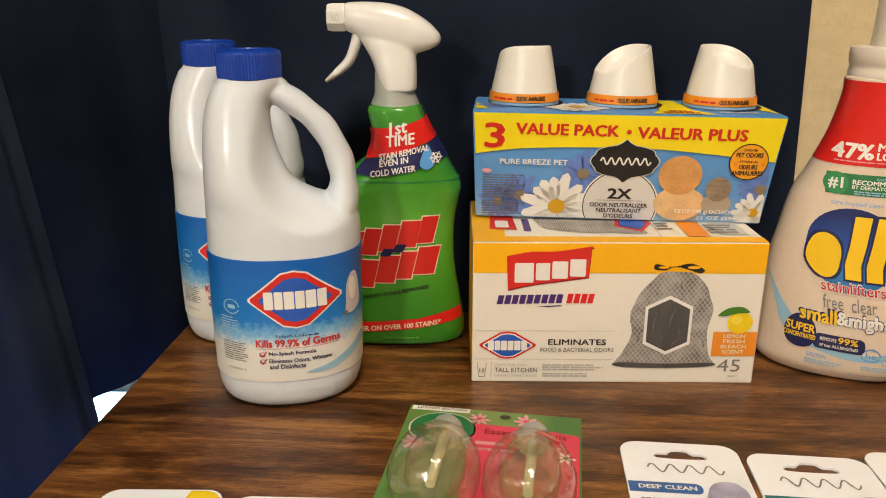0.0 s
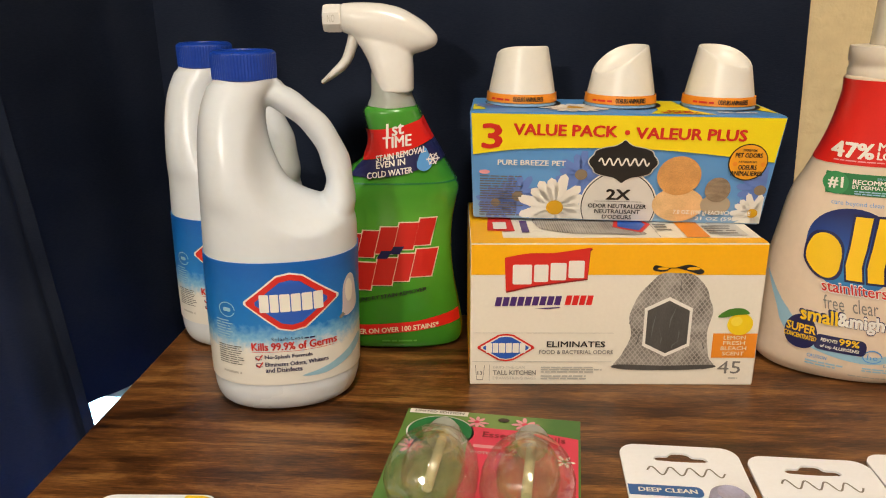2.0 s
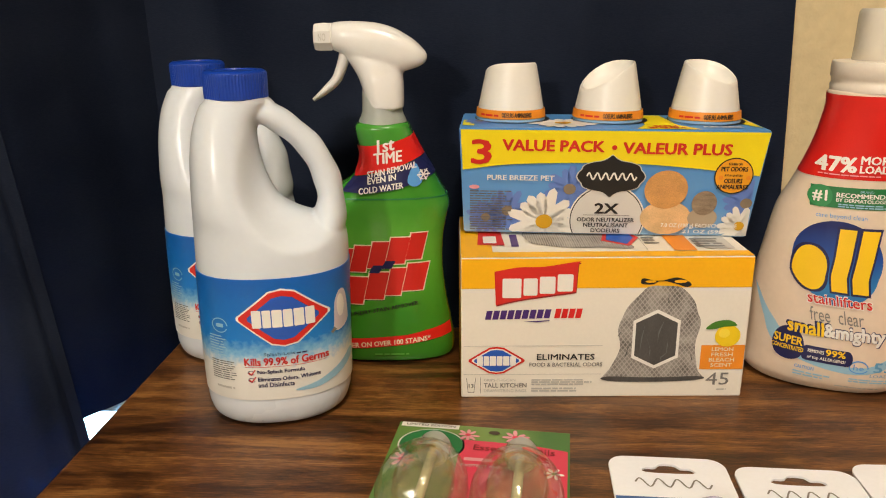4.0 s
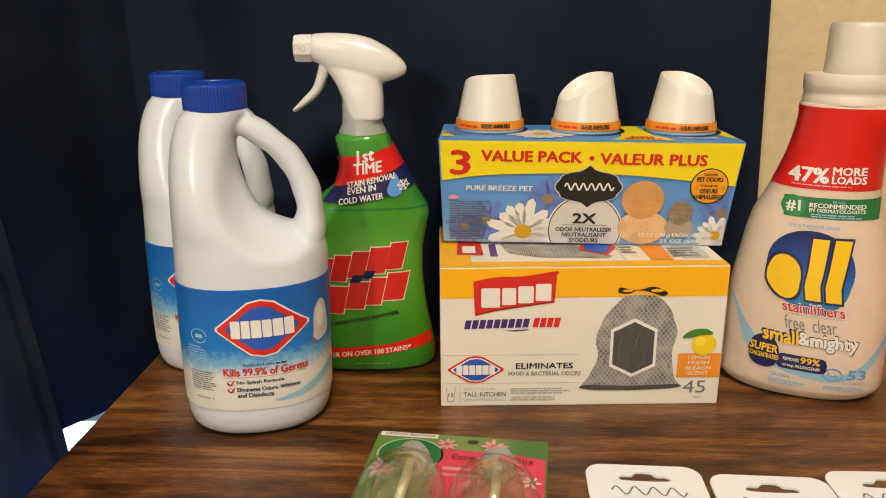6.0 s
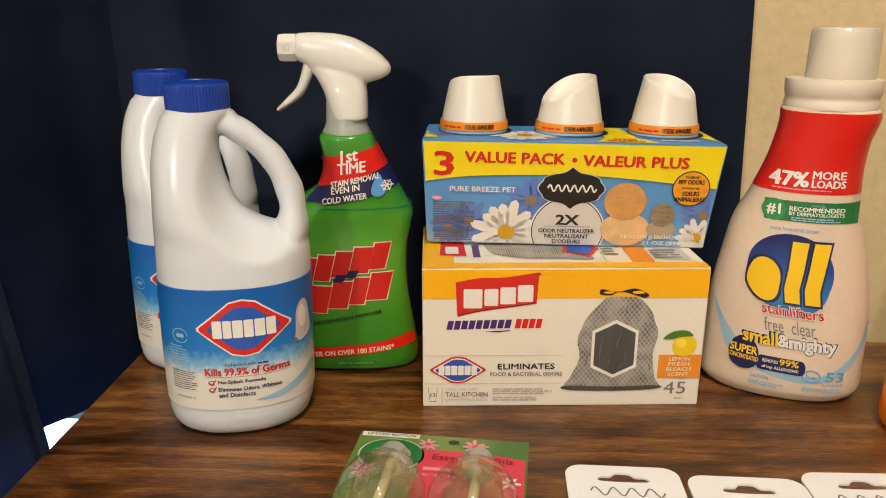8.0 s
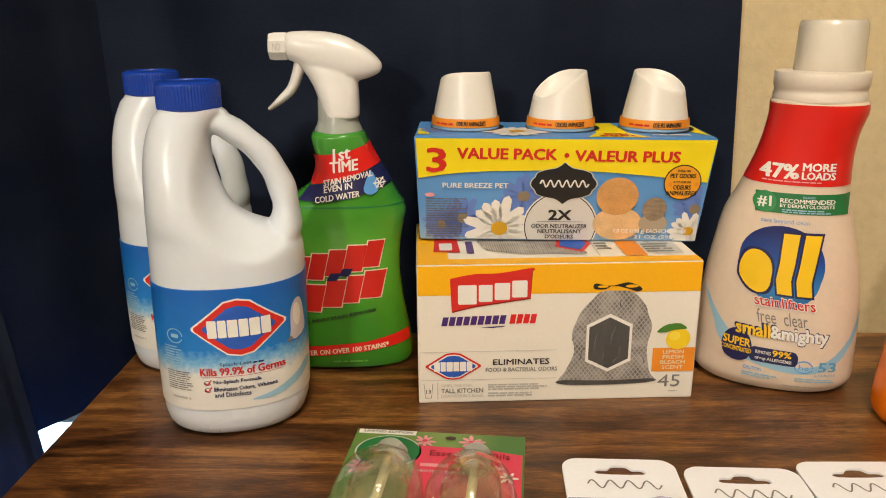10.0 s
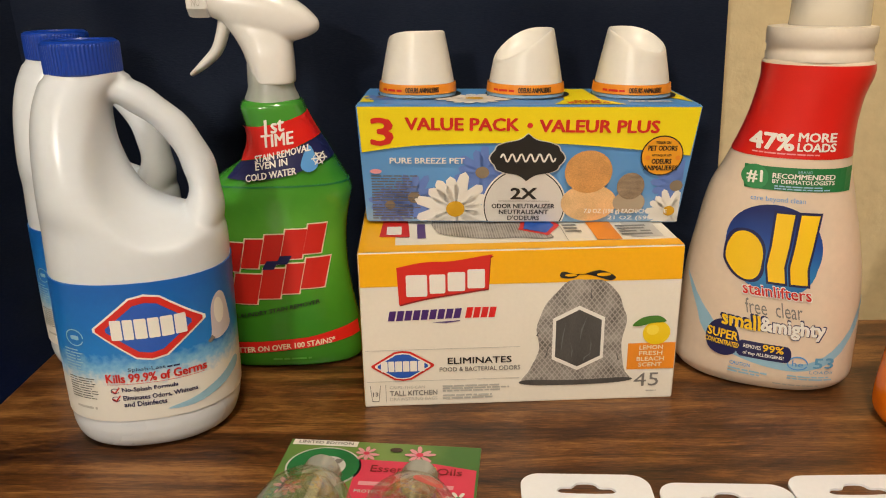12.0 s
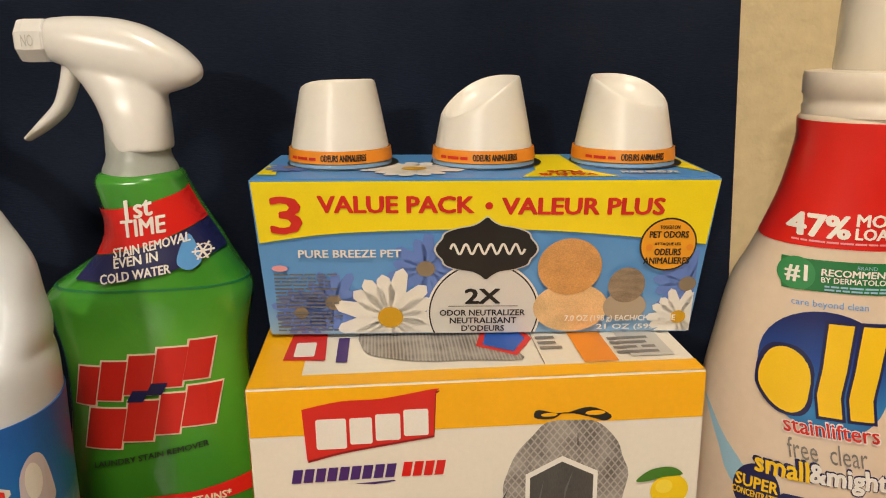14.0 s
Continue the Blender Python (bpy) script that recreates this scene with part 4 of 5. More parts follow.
def mesh_print():
    """Grey bag print with a fine diamond net."""
    m = bpy.data.materials.new("bag_net_print")
    m.use_nodes = True
    nt = m.node_tree
    p = nt.nodes["Principled BSDF"]
    p.inputs["Roughness"].default_value = 0.42
    tc, n, base, net, mix = (nt.nodes.new("ShaderNode" + k) for k in ("TexCoord", "TexNoise", "ValToRGB", "ValToRGB", "Mix"))
    lines = nt.nodes.new("ShaderNodeMath")
    lines.operation = "MAXIMUM"
    for k, turn in enumerate((38, -38)):
        mp, wave = nt.nodes.new("ShaderNodeMapping"), nt.nodes.new("ShaderNodeTexWave")
        mp.inputs["Rotation"].default_value = (0, radians(turn), 0)
        wave.inputs["Scale"].default_value, wave.inputs["Distortion"].default_value = 105, 1.2
        wave.inputs["Detail Scale"].default_value = 0.4
        nt.links.new(tc.outputs["Object"], mp.inputs[0]), nt.links.new(mp.outputs[0], wave.inputs[0])
        nt.links.new(wave.outputs["Fac"], lines.inputs[k])
    nt.links.new(tc.outputs["Object"], n.inputs[0])
    n.inputs["Scale"].default_value, n.inputs["Detail"].default_value = 75, 5
    e = base.color_ramp.elements
    e[0].position, e[1].position = 0.35, 0.68
    e[0].color, e[1].color = (0.125, 0.112, 0.102, 1), (0.36, 0.335, 0.31, 1)
    nt.links.new(n.outputs[0], base.inputs[0])
    e = net.color_ramp.elements
    e[0].position, e[1].position = 0.72, 0.98
    e[0].color, e[1].color = (0, 0, 0, 1), (0.62, 0.62, 0.62, 1)
    nt.links.new(lines.outputs[0], net.inputs[0])
    mix.data_type = "RGBA"
    mix.inputs[7].default_value = (0.50, 0.47, 0.44, 1)
    nt.links.new(net.outputs[0], mix.inputs[0]), nt.links.new(base.outputs[0], mix.inputs[6])
    nt.links.new(mix.outputs[2], p.inputs["Base Color"])
    return m


BAG_PRINT = mesh_print()
bag_carton(pose(0, 0, TOP))


# ---- pack of three air freshener cones ----
def flower(parent, wrap, cx, cz, r, mat, centre, petals=14, lift=0.0008, seed=0, squash=1.0, keep=None):
    rnd = random.Random(seed)
    bm = bmesh.new()
    for k in range(petals):
        a = 2 * math.pi * (k + rnd.uniform(-0.2, 0.2)) / petals
        L, w = r * rnd.uniform(0.85, 1.1), r * 0.17
        c, s = math.cos(a), math.sin(a)
        pts = [(0.15 * L, -0.3 * w), (0.55 * L, -w), (0.9 * L, -0.7 * w), (L, 0), (0.9 * L, 0.7 * w), (0.55 * L, w), (0.15 * L, 0.3 * w)]
        pts = [(cx + x * c - z * s, cz + (x * s + z * c) * squash) for x, z in pts]
        if keep:
            pts = [(min(max(x, keep[0]), keep[2]), min(max(z, keep[1]), keep[3])) for x, z in pts]
        try:
            join(bm, outline(pts))
        except ValueError:
            continue
    for i, v in enumerate(bm.verts):
        v.co.z = 0
    decal("flower_picture", bm, mat, parent, wrap, lift)
    decal("flower_picture", disc(cx, cz, r * 0.24, r * 0.22 * squash, 16), centre, parent, wrap, lift + 0.0003)


def freshener_pack(m):
    t = thing("freshener_pack", m, "yellow and blue value pack of three air fresheners", "box")
    W, D, H, LEAN = 0.243, 0.076, 0.0905, 0.15
    taper = 0.004
    bm = box(0, 0, 0, W, D, H, 0.0)
    for v in bm.verts:
        if v.co.z < 0.01:
            v.co.x = taper if v.co.x < 0.1 else W - taper * 1.6
        elif v.co.y < 0.01:
            v.co.y = -LEAN * H
    bmesh.ops.bevel(bm, geom=bm.edges[:], offset=0.0010, segments=2, affect="EDGES")
    part("sleeve", bm, SKY_PRINT, t, "blue floral printed card sleeve")
    f = flat(0.0, LEAN)
    up = lambda x, z, lift: (x, z, H + lift)
    keep = (0.0045, 0.0012, W - 0.0068, 0.060)
    for cx, cz, r, mat, seed in ((0.090, 0.040, 0.021, PETAL_BLUE, 1), (0.040, 0.020, 0.020, PETAL_BLUE, 2), (0.232, 0.030, 0.020, PETAL_BLUE, 3), (0.022, 0.014, 0.016, PETAL_BLUE, 8)):
        flower(t, f, cx, cz, r, mat, TABBY, 13, 0.0005, seed, keep=keep)
    flower(t, f, 0.0705, 0.011, 0.029, WHITE, POLLEN, 15, 0.0009, 4, keep=keep)
    flower(t, f, 0.229, 0.010, 0.018, WHITE, POLLEN, 14, 0.0009, 5, keep=keep)
    top_edge = [(W - 0.0012, H - 0.0012), (0.0012, H - 0.0012)]
    wave = smooth_line([(0.0030, 0.0555), (0.04, 0.0605), (0.09, 0.0625), (0.14, 0.0625), (0.19, 0.0590), (W - 0.0042, 0.0535)], 6)
    decal("yellow_band", outline(list(map(tuple, wave)) + top_edge), YELLOW, t, f, 0.0012)
    decal("pack_text", words("3", 0.0105, 0.0610, 0.0255, 0.0810, 0.02), RED, t, f, 0.0016)
    decal("pack_text", words("VALUE PACK", 0.0350, 0.0722, 0.1150, 0.0812, 0.018, rise=-0.0006), RED, t, f, 0.0016)
    decal("pack_text", disc(0.1230, 0.0758, 0.0020), RED, t, f, 0.0016)
    decal("pack_text", words("VALEUR PLUS", 0.1300, 0.0708, 0.2140, 0.0798, 0.018, rise=-0.0006), RED, t, f, 0.0016)
    decal("pack_text", words("PURE BREEZE PET", 0.0230, 0.0472, 0.0770, 0.0515, 0.012), WHITE, t, f, 0.0016)
    decal("small_print", bars(0.0090, 0.0175, 0.0440, 0.0390, 10, 21, 0.55), SLATE, t, f, 0.0014)
    decal("small_print", bars(0.0090, 0.0030, 0.0480, 0.0160, 6, 22, 0.55), SLATE, t, f, 0.0014)
    decal("maker_mark", disc(0.0125, 0.0410, 0.0042, 0.0018), LIGHT_PINK, t, f, 0.0016)
    cx, cz = 0.1215, 0.0135

    def circle(r, mat, lift):
        a = math.degrees(math.asin(min(1, (cz - 0.0012) / r)))
        decal("round_panel", disc(cx, cz, r, r, 48, -a, 180 + a), mat, t, f, lift)
    circle(0.0312, WHITE, 0.0012)
    circle(0.0300, BLACK, 0.0014)
    circle(0.0292, PALE_PANEL, 0.0016)

    def plaque(s, mat, lift):
        px, pz = 0.1222, 0.0515
        pts = [(-0.0268, 0.0), (-0.0255, 0.0032), (-0.0232, 0.0058), (-0.0215, 0.0092), (-0.0150, 0.0118), (-0.0075, 0.0132), (-0.0030, 0.0156), (0.0, 0.0180), (0.0030, 0.0156), (0.0075, 0.0132), (0.0150, 0.0118), (0.0215, 0.0092), (0.0232, 0.0058), (0.0255, 0.0032), (0.0268, 0.0)]
        pts += [(x, -z * 0.98) for x, z in pts[-2:0:-1]]
        decal("logo_plate", outline(smooth_line([(px + x * s, pz + z * s) for x, z in pts], 3, True)), mat, t, f, lift)
    plaque(1.04, WHITE_DIM, 0.0018)
    plaque(1.0, BLACK, 0.0020)
    decal("logo_block", wave_mark(0.1030, 0.0482, 0.1425, 0.0552, 6, 0.0013), WHITE, t, f, 0.0023)
    decal("pack_text", words("2X", 0.1115, 0.0195, 0.1300, 0.0282, 0.02), BLACK, t, f, 0.0019)
    decal("rule", rect(0.1020, 0.0176, 0.1400, 0.0180), GREY, t, f, 0.0019)
    decal("pack_text", words("ODOR NEUTRALIZER", 0.0975, 0.0120, 0.1440, 0.0156, 0.01), BLACK, t, f, 0.0019)
    decal("pack_text", words("NEUTRALISANT", 0.1030, 0.0072, 0.1395, 0.0108, 0.01), BLACK, t, f, 0.0019)
    decal("pack_text", words("D'ODEURS", 0.1095, 0.0024, 0.1330, 0.0060, 0.01), BLACK, t, f, 0.0019)
    # two plain rounded shapes stand for the printed pets
    decal("plain_shape", disc(0.1690, 0.0165, 0.0205, 0.0148), TAN_LIGHT, t, f, 0.0018)
    decal("plain_shape", disc(0.1670, 0.0410, 0.0172, 0.0165), TAN_PRINT, t, f, 0.0021)
    decal("plain_shape", disc(0.1985, 0.0170, 0.0118, 0.0090), TABBY_LIGHT, t, f, 0.0020)
    decal("plain_shape", disc(0.1985, 0.0300, 0.0100, 0.0105), TABBY_PRINT, t, f, 0.0023)
    decal("pack_text", words("7.0 OZ (198 g) EACH/CHACUNE", 0.1660, 0.0075, 0.2270, 0.0120, 0.008), WHITE, t, f, 0.0028)
    decal("pack_text", words("21 OZ (595 g)", 0.1840, 0.0025, 0.2230, 0.0065, 0.008), WHITE, t, f, 0.0028)
    decal("round_badge", disc(0.2185, 0.0535, 0.0152), BLACK, t, f, 0.0016)
    decal("round_badge", disc(0.2185, 0.0535, 0.0143), AMBER_INK, t, f, 0.0019)
    for s, x0, z0, x1, z1 in (("TOUGH ON", 0.2130, 0.0625, 0.2235, 0.0645), ("PET ODORS", 0.2080, 0.0575, 0.2285, 0.0612), ("ATTAQUE LES", 0.2110, 0.0530, 0.2250, 0.0548), ("ODEURS", 0.2115, 0.0475, 0.2255, 0.0513), ("ANIMALIERES", 0.2062, 0.0425, 0.2305, 0.0462)):
        decal("pack_text", words(s, x0, z0, x1, z1, 0.012), BLACK, t, f, 0.0022)
    for x in (0.2085, 0.2300):
        decal("badge_mark", disc(x, 0.0520, 0.0018), ORANGE, t, f, 0.0022)
    # upper side with its printed flowers
    decal("top_print", outline([(0.140, -0.0120), (0.190, -0.0120), (0.176, 0.012), (0.172, 0.070), (0.150, 0.070), (0.150, 0.012)]), YELLOW, t, up, 0.0004)
    decal("top_print", outline([(0.002, -0.002), (0.012, -0.002), (0.008, 0.03), (0.002, 0.03)]), YELLOW, t, up, 0.0004)
    decal("top_print", outline([(0.225, 0.03), (0.240, 0.0), (0.240, 0.07), (0.231, 0.07)]), YELLOW, t, up, 0.0004)
    # shade in the cut-outs round the cones, painted as black discs
    for x in (0.0415, 0.1235, 0.2040):
        decal("hole_shade", disc(x + 0.0014, 0.041, 0.0318), BLACK, t, up, 0.0009)
    flower(t, up, 0.0840, 0.014, 0.029, WHITE, POLLEN, 15, 0.0007, 14, 0.85)
    flower(t, up, 0.015, 0.020, 0.014, PETAL_BLUE, TABBY, 12, 0.0006, 15)
    decal("pack_text", words("VALEUR", 0.149, -0.0095, 0.179, -0.0035, 0.02, flip=True), RED, t, up, 0.0008)
    decal("pack_text", words("PLUS", 0.155, -0.001, 0.173, 0.005, 0.02, flip=True), RED, t, up, 0.0008)
    decal("pack_text", words("PURE BREEZE", 0.194, -0.0035, 0.224, 0.0025, 0.02), WHITE, t, up, 0.0008)
    return t


SKY_PRINT = ramp_material("sky_carton_print", 2, [(0.0, (0.42, 0.50, 0.56)), (0.25, (0.24, 0.42, 0.66)), (0.5, (0.12, 0.33, 0.70)), (1.0, (0.09, 0.29, 0.66))], 0.42, 0.3, 30, -0.01, 0.09)
WHITE_DIM, PALE_PANEL = ink("dim_white", (0.60, 0.60, 0.58)), ink("panel_white", (0.66, 0.65, 0.63))
POLLEN = ink("pollen", (0.62, 0.34, 0.01))
TAN_PRINT = material("tan_print", (0.58, 0.30, 0.10), 0.42, vary=0.35, scale=220)
TABBY_PRINT = material("tabby_print", (0.26, 0.20, 0.14), 0.42, vary=0.5, scale=420, stretch=(1, 1, 3))
TAN_LIGHT, TABBY_LIGHT, AMBER_INK = material("light_tan_print", (0.70, 0.47, 0.24), 0.42, vary=0.3, scale=260), ink("light_tabby", (0.42, 0.35, 0.26)), ink("amber", (0.82, 0.36, 0.015))
PACK = pose(-0.0005, 0.0660, TOP + 0.1222, 0, 0.7, -3.2) @ Matrix.Diagonal((1.01, 1.0, 1.0, 1))
freshener_pack(PACK)


def cone(m, label, turn, tilt, cut_height):
    """A gel freshener: a tapering shell cut off aslant, with a hollow in the cut."""
    t = thing("air_freshener", m, label, "air freshener", "air fresheners in the pack")
    n = 56

    def rad(z):
        return 0.0302 - 0.0095 * (z / 0.05) ** 1.1 if z > 0 else 0.0302
    body = skin([[(r * math.cos(2 * math.pi * k / n), r * math.sin(2 * math.pi * k / n), z) for k in range(n)] for r, z in ((0.0295, -0.089), (0.0310, -0.086), (0.0310, -0.006), (0.0302, 0.001))])
    part("base_cup", body, SKY_PRINT, t, "blue printed base cup", True)
    band = skin([[(r * math.cos(2 * math.pi * k / n), r * math.sin(2 * math.pi * k / n), z) for k in range(n)] for r, z in ((0.0302, 0.0012), (0.0308, 0.0015), (0.0301, 0.0085), (0.0295, 0.0087))], cap=False)
    part("band", band, ORANGE, t, "orange printed band", True)
    front = lambda x, z, lift: ((0.0305 + lift) * math.sin(x / 0.0305), -(0.0305 + lift) * math.cos(x / 0.0305), z)
    decal("band_text", words("ODEURS ANIMALIERES", -0.008, 0.0030, 0.018, 0.0068, 0.01), BLACK, t, front, 0.0004, cut=0.004)
    decal("small_print", bars(-0.030, 0.0035, -0.011, 0.0065, 1, 31), RED, t, front, 0.0004, cut=0.004)
    rings = []
    hi = lambda a: cut_height + tilt - 2 * tilt * ((1 + math.cos(a)) / 2) ** 1.8
    for s in (0.0, 0.15, 0.3, 0.45, 0.6, 0.75, 0.88, 0.96):
        ring = []
        for k in range(n):
            a = 2 * math.pi * k / n
            z = 0.0086 + (hi(a) - 0.0086) * s
            ring.append((rad(z) * math.cos(a + turn), rad(z) * math.sin(a + turn), z))
        rings.append(ring)
    for shrink, drop in ((0.985, 0.0), (0.95, -0.0006), (0.91, -0.0002), (0.87, 0.003), (0.74, 0.008), (0.4, 0.011), (0.12, 0.0115)):
        ring = []
        for k in range(n):
            a = 2 * math.pi * k / n
            z = hi(a)
            r = rad(z) * shrink
            ring.append((r * math.cos(a + turn), r * math.sin(a + turn), cut_height - (cut_height - z) * shrink - drop))
        rings.append(ring)
    part("cone", skin(rings), CONE_PLASTIC, t, "glossy white tapered cone cut off aslant", True)
    return t


for x, turn, tilt, h, text in ((0.0415, radians(118), 0.0060, 0.0420, "white air freshener cone with its slant turned away"), (0.1235, radians(204), 0.0125, 0.0370, "white air freshener cone with slanted hollow top"), (0.2040, radians(-50), 0.0095, 0.0405, "white air freshener cone sloping towards the wall")):
    cone(PACK @ pose(x, 0.041, 0.0925, 0, 0, 0) @ Matrix.Scale(0.96, 4), text, turn, tilt, h)


# ---- laundry detergent ----
def detergent_bottle(m):
    t = thing("detergent_bottle", m, "cream laundry detergent bottle with red label and frosted cap", "bottle")
    rows = ((0.0, -0.012, 0.054, 0.033), (0.0015, -0.012, 0.0590, 0.0375), (0.006, -0.012, 0.0650, 0.0415), (0.013, -0.012, 0.0685, 0.0440), (0.030, -0.0112, 0.0675, 0.0450), (0.053, -0.0112, 0.0672, 0.0445),
            (0.085, -0.0115, 0.0650, 0.0430), (0.115, -0.0118, 0.0596, 0.0415), (0.146, -0.0125, 0.0525, 0.0390), (0.165, -0.0105, 0.0455, 0.0375), (0.183, -0.0075, 0.0405, 0.0360), (0.200, -0.0045, 0.0375, 0.0350),
            (0.217, -0.0015, 0.0365, 0.0348), (0.230, 0.0015, 0.0375, 0.0350), (0.2365, 0.0015, 0.0380, 0.0352), (0.2395, 0.0010, 0.0370, 0.0350), (0.241, 0.0, 0.034, 0.034))
    body = Bottle([(z, c - q, c + q, d) for z, c, q, d in rows], 2.3)
    part("bottle_body", body.mesh(80), CREAM_BODY, t, "smooth cream plastic body", True)
    olds = (0.010, 0.0175, 0.024, 0.034, 0.042, 0.0547, 0.0755, 0.106, 0.143, 0.160, 0.187, 0.25)
    news = (0.0085, 0.0145, 0.0200, 0.0280, 0.0370, 0.0535, 0.0815, 0.1110, 0.1465, 0.1620, 0.1870, 0.25)

    def w(x, z, lift):
        """The label sits off the neck's axis and slightly aslant."""
        u = min(1, max(0, (z - 0.11) / 0.05))
        low = min(1, max(0, (0.095 - z) / 0.04))
        side = (0.88 * x - 0.0015) * low + (x * 0.90 - 0.0125) * (1 - low)
        return body(side * (1 - u) + (x - 0.0165) * u, float(np.interp(z, olds, news)) - 0.03 * x * (1 - u), lift)
    ring = part("neck_ring", spin([(0.0330, 0.2395), (0.0360, 0.2405), (0.0363, 0.2450), (0.0355, 0.2462), (0.0357, 0.2500), (0.0367, 0.2512), (0.0369, 0.2600), (0.0363, 0.2622), (0.0280, 0.2630)], 64, 0.001), RING_PLASTIC, t, "off-white ribbed collar", True)
    part("cap", spin([(0.0268, 0.2625), (0.0270, 0.2640), (0.0266, 0.2700), (0.0260, 0.2960), (0.0254, 0.2990), (0.0240, 0.3005), (0.0236, 0.2995), (0.0246, 0.2700)], 64, 0.005), FROST, t, "frosted clear measuring cap", True)
    label_red = part("red_label", skin([body.ring(z, 0.0004, 80) for z in np.linspace(0.1765, 0.2385, 16)], cap=False), DEEP_RED, t, "glossy red upper label", True)
    decal("label_text", words("47%", -0.0210, 0.1815, 0.0075, 0.1930, 0.02), WHITE, label_red, w, 0.0008, cut=0.005)
    decal("label_text", words("MORE", 0.0105, 0.1885, 0.0345, 0.1945, 0.016), WHITE, label_red, w, 0.0008, cut=0.005)
    decal("label_text", words("LOADS", 0.0105, 0.1815, 0.0350, 0.1875, 0.016), WHITE, label_red, w, 0.0008, cut=0.005)
    decal("small_print", bars(-0.0190, 0.1785, 0.0300, 0.1803, 1, 41), LIGHT_PINK, label_red, w, 0.0008, cut=0.005)
    decal("green_band", rect(-0.0230, 0.1515, 0.0490, 0.1690), GREEN_INK, t, w, 0.0006, cut=0.004)
    decal("green_badge", disc(-0.0155, 0.1605, 0.0092), GREEN_LIGHT, t, w, 0.0009, cut=0.004)
    decal("label_text", words("#1", -0.0205, 0.1560, -0.0105, 0.1655, 0.012), WHITE, t, w, 0.0012)
    decal("label_text", words("BRAND", 0.0130, 0.1652, 0.0225, 0.1672), ICE, t, w, 0.0010)
    decal("label_text", words("RECOMMENDED", -0.0035, 0.1608, 0.0375, 0.1645, 0.014), WHITE, t, w, 0.0010, cut=0.006)
    decal("label_text", words("BY DERMATOLOGISTS", -0.0035, 0.1570, 0.0375, 0.1600, 0.010), WHITE, t, w, 0.0010, cut=0.006)
    decal("small_print", bars(-0.0020, 0.1525, 0.0360, 0.1562, 2, 42), ICE, t, w, 0.0010, cut=0.006)
    decal("label_text", words("care beyond clean", -0.0185, 0.1415, 0.0200, 0.1465), SKY, t, w, 0.0008, cut=0.006)
    decal("swoosh", outline(smooth_line([(-0.0740, 0.075), (-0.064, 0.060), (-0.045, 0.046), (-0.010, 0.034), (0.025, 0.034), (0.050, 0.048), (0.070, 0.074), (0.052, 0.042), (0.025, 0.0265), (-0.010, 0.0265), (-0.046, 0.036), (-0.066, 0.048)], 4, True)), ICE, t, w, 0.0004, cut=0.006)
    decal("logo_disc", disc(-0.001, 0.1060, 0.0375, 0.0345), LOGO_BLUE, t, w, 0.0007, cut=0.004)
    tiles = [disc(-0.0225, 0.1000, 0.0145, 0.0185, 30), rect(-0.0055, 0.0825, 0.0075, 0.1345, 0.006), rect(0.0120, 0.0825, 0.0250, 0.1345, 0.006)]
    for k, bm in enumerate(tiles):
        c = [v.co.copy() for v in bm.verts]
        mid = sum(c, Vector()) / len(c)
        big = bm.copy()
        for v in big.verts:
            d = v.co - mid
            v.co = mid + Vector((d.x * (1 + 0.0019 / max(abs(d.x), 0.004)), d.y * (1 + 0.0019 / max(abs(d.y), 0.004)), 0))
        decal("logo_block", big, NAVY, t, w, 0.0010, cut=0.004)
        decal("logo_block", bm, YELLOW_DEEP, t, w, 0.0014, cut=0.004)
    decal("label_text", words("stainlifters", -0.0275, 0.0715, 0.0270, 0.0795, 0.03), WHITE, t, w, 0.0010, cut=0.006)
    decal("label_text", words("stainlifters", -0.0270, 0.0720, 0.0265, 0.0790, 0.006), RED, t, w, 0.0014, cut=0.006)
    decal("label_text", words("free  clear", -0.0265, 0.0610, 0.0190, 0.0695), GREY, t, w, 0.0008, cut=0.006)
    decal("label_text", words("small&mighty", -0.0480, 0.0490, 0.0370, 0.0605, 0.045), NAVY, t, w, 0.0008, cut=0.006)
    decal("label_text", words("small", -0.0470, 0.0515, -0.0155, 0.0600, 0.016), YELLOW_DEEP, t, w, 0.0012, cut=0.006)
    decal("label_text", words("&mighty", -0.0150, 0.0495, 0.0360, 0.0600, 0.016), WHITE, t, w, 0.0012, cut=0.006)
    decal("super_disc", disc(-0.0450, 0.0420, 0.0142, 0.0125), NAVY, t, w, 0.0013, cut=0.004)
    decal("pill", rect(-0.0330, 0.0330, 0.0120, 0.0445, radius=0.005), NAVY, t, w, 0.0010, cut=0.004)
    decal("label_text", words("SUPER", -0.0575, 0.0432, -0.0325, 0.0485, 0.016), YELLOW_DEEP, t, w, 0.0017, cut=0.005)
    decal("label_text", words("CONCENTRATED", -0.0590, 0.0385, -0.0310, 0.0420, 0.012), YELLOW_DEEP, t, w, 0.0017, cut=0.005)
    decal("label_text", words("REMOVES", -0.0270, 0.0400, -0.0130, 0.0425, 0.01), WHITE, t, w, 0.0014, cut=0.005)
    decal("label_text", words("99%", -0.0115, 0.0395, 0.0055, 0.0440, 0.016), YELLOW_DEEP, t, w, 0.0014, cut=0.005)
    decal("label_text", words("of top ALLERGENS!", -0.0270, 0.0348, 0.0060, 0.0378, 0.01), WHITE, t, w, 0.0014, cut=0.005)
    decal("label_text", words("CAUTION", -0.0370, 0.0225, -0.0200, 0.0262, 0.006), SKY, t, w, 0.0008, cut=0.006)
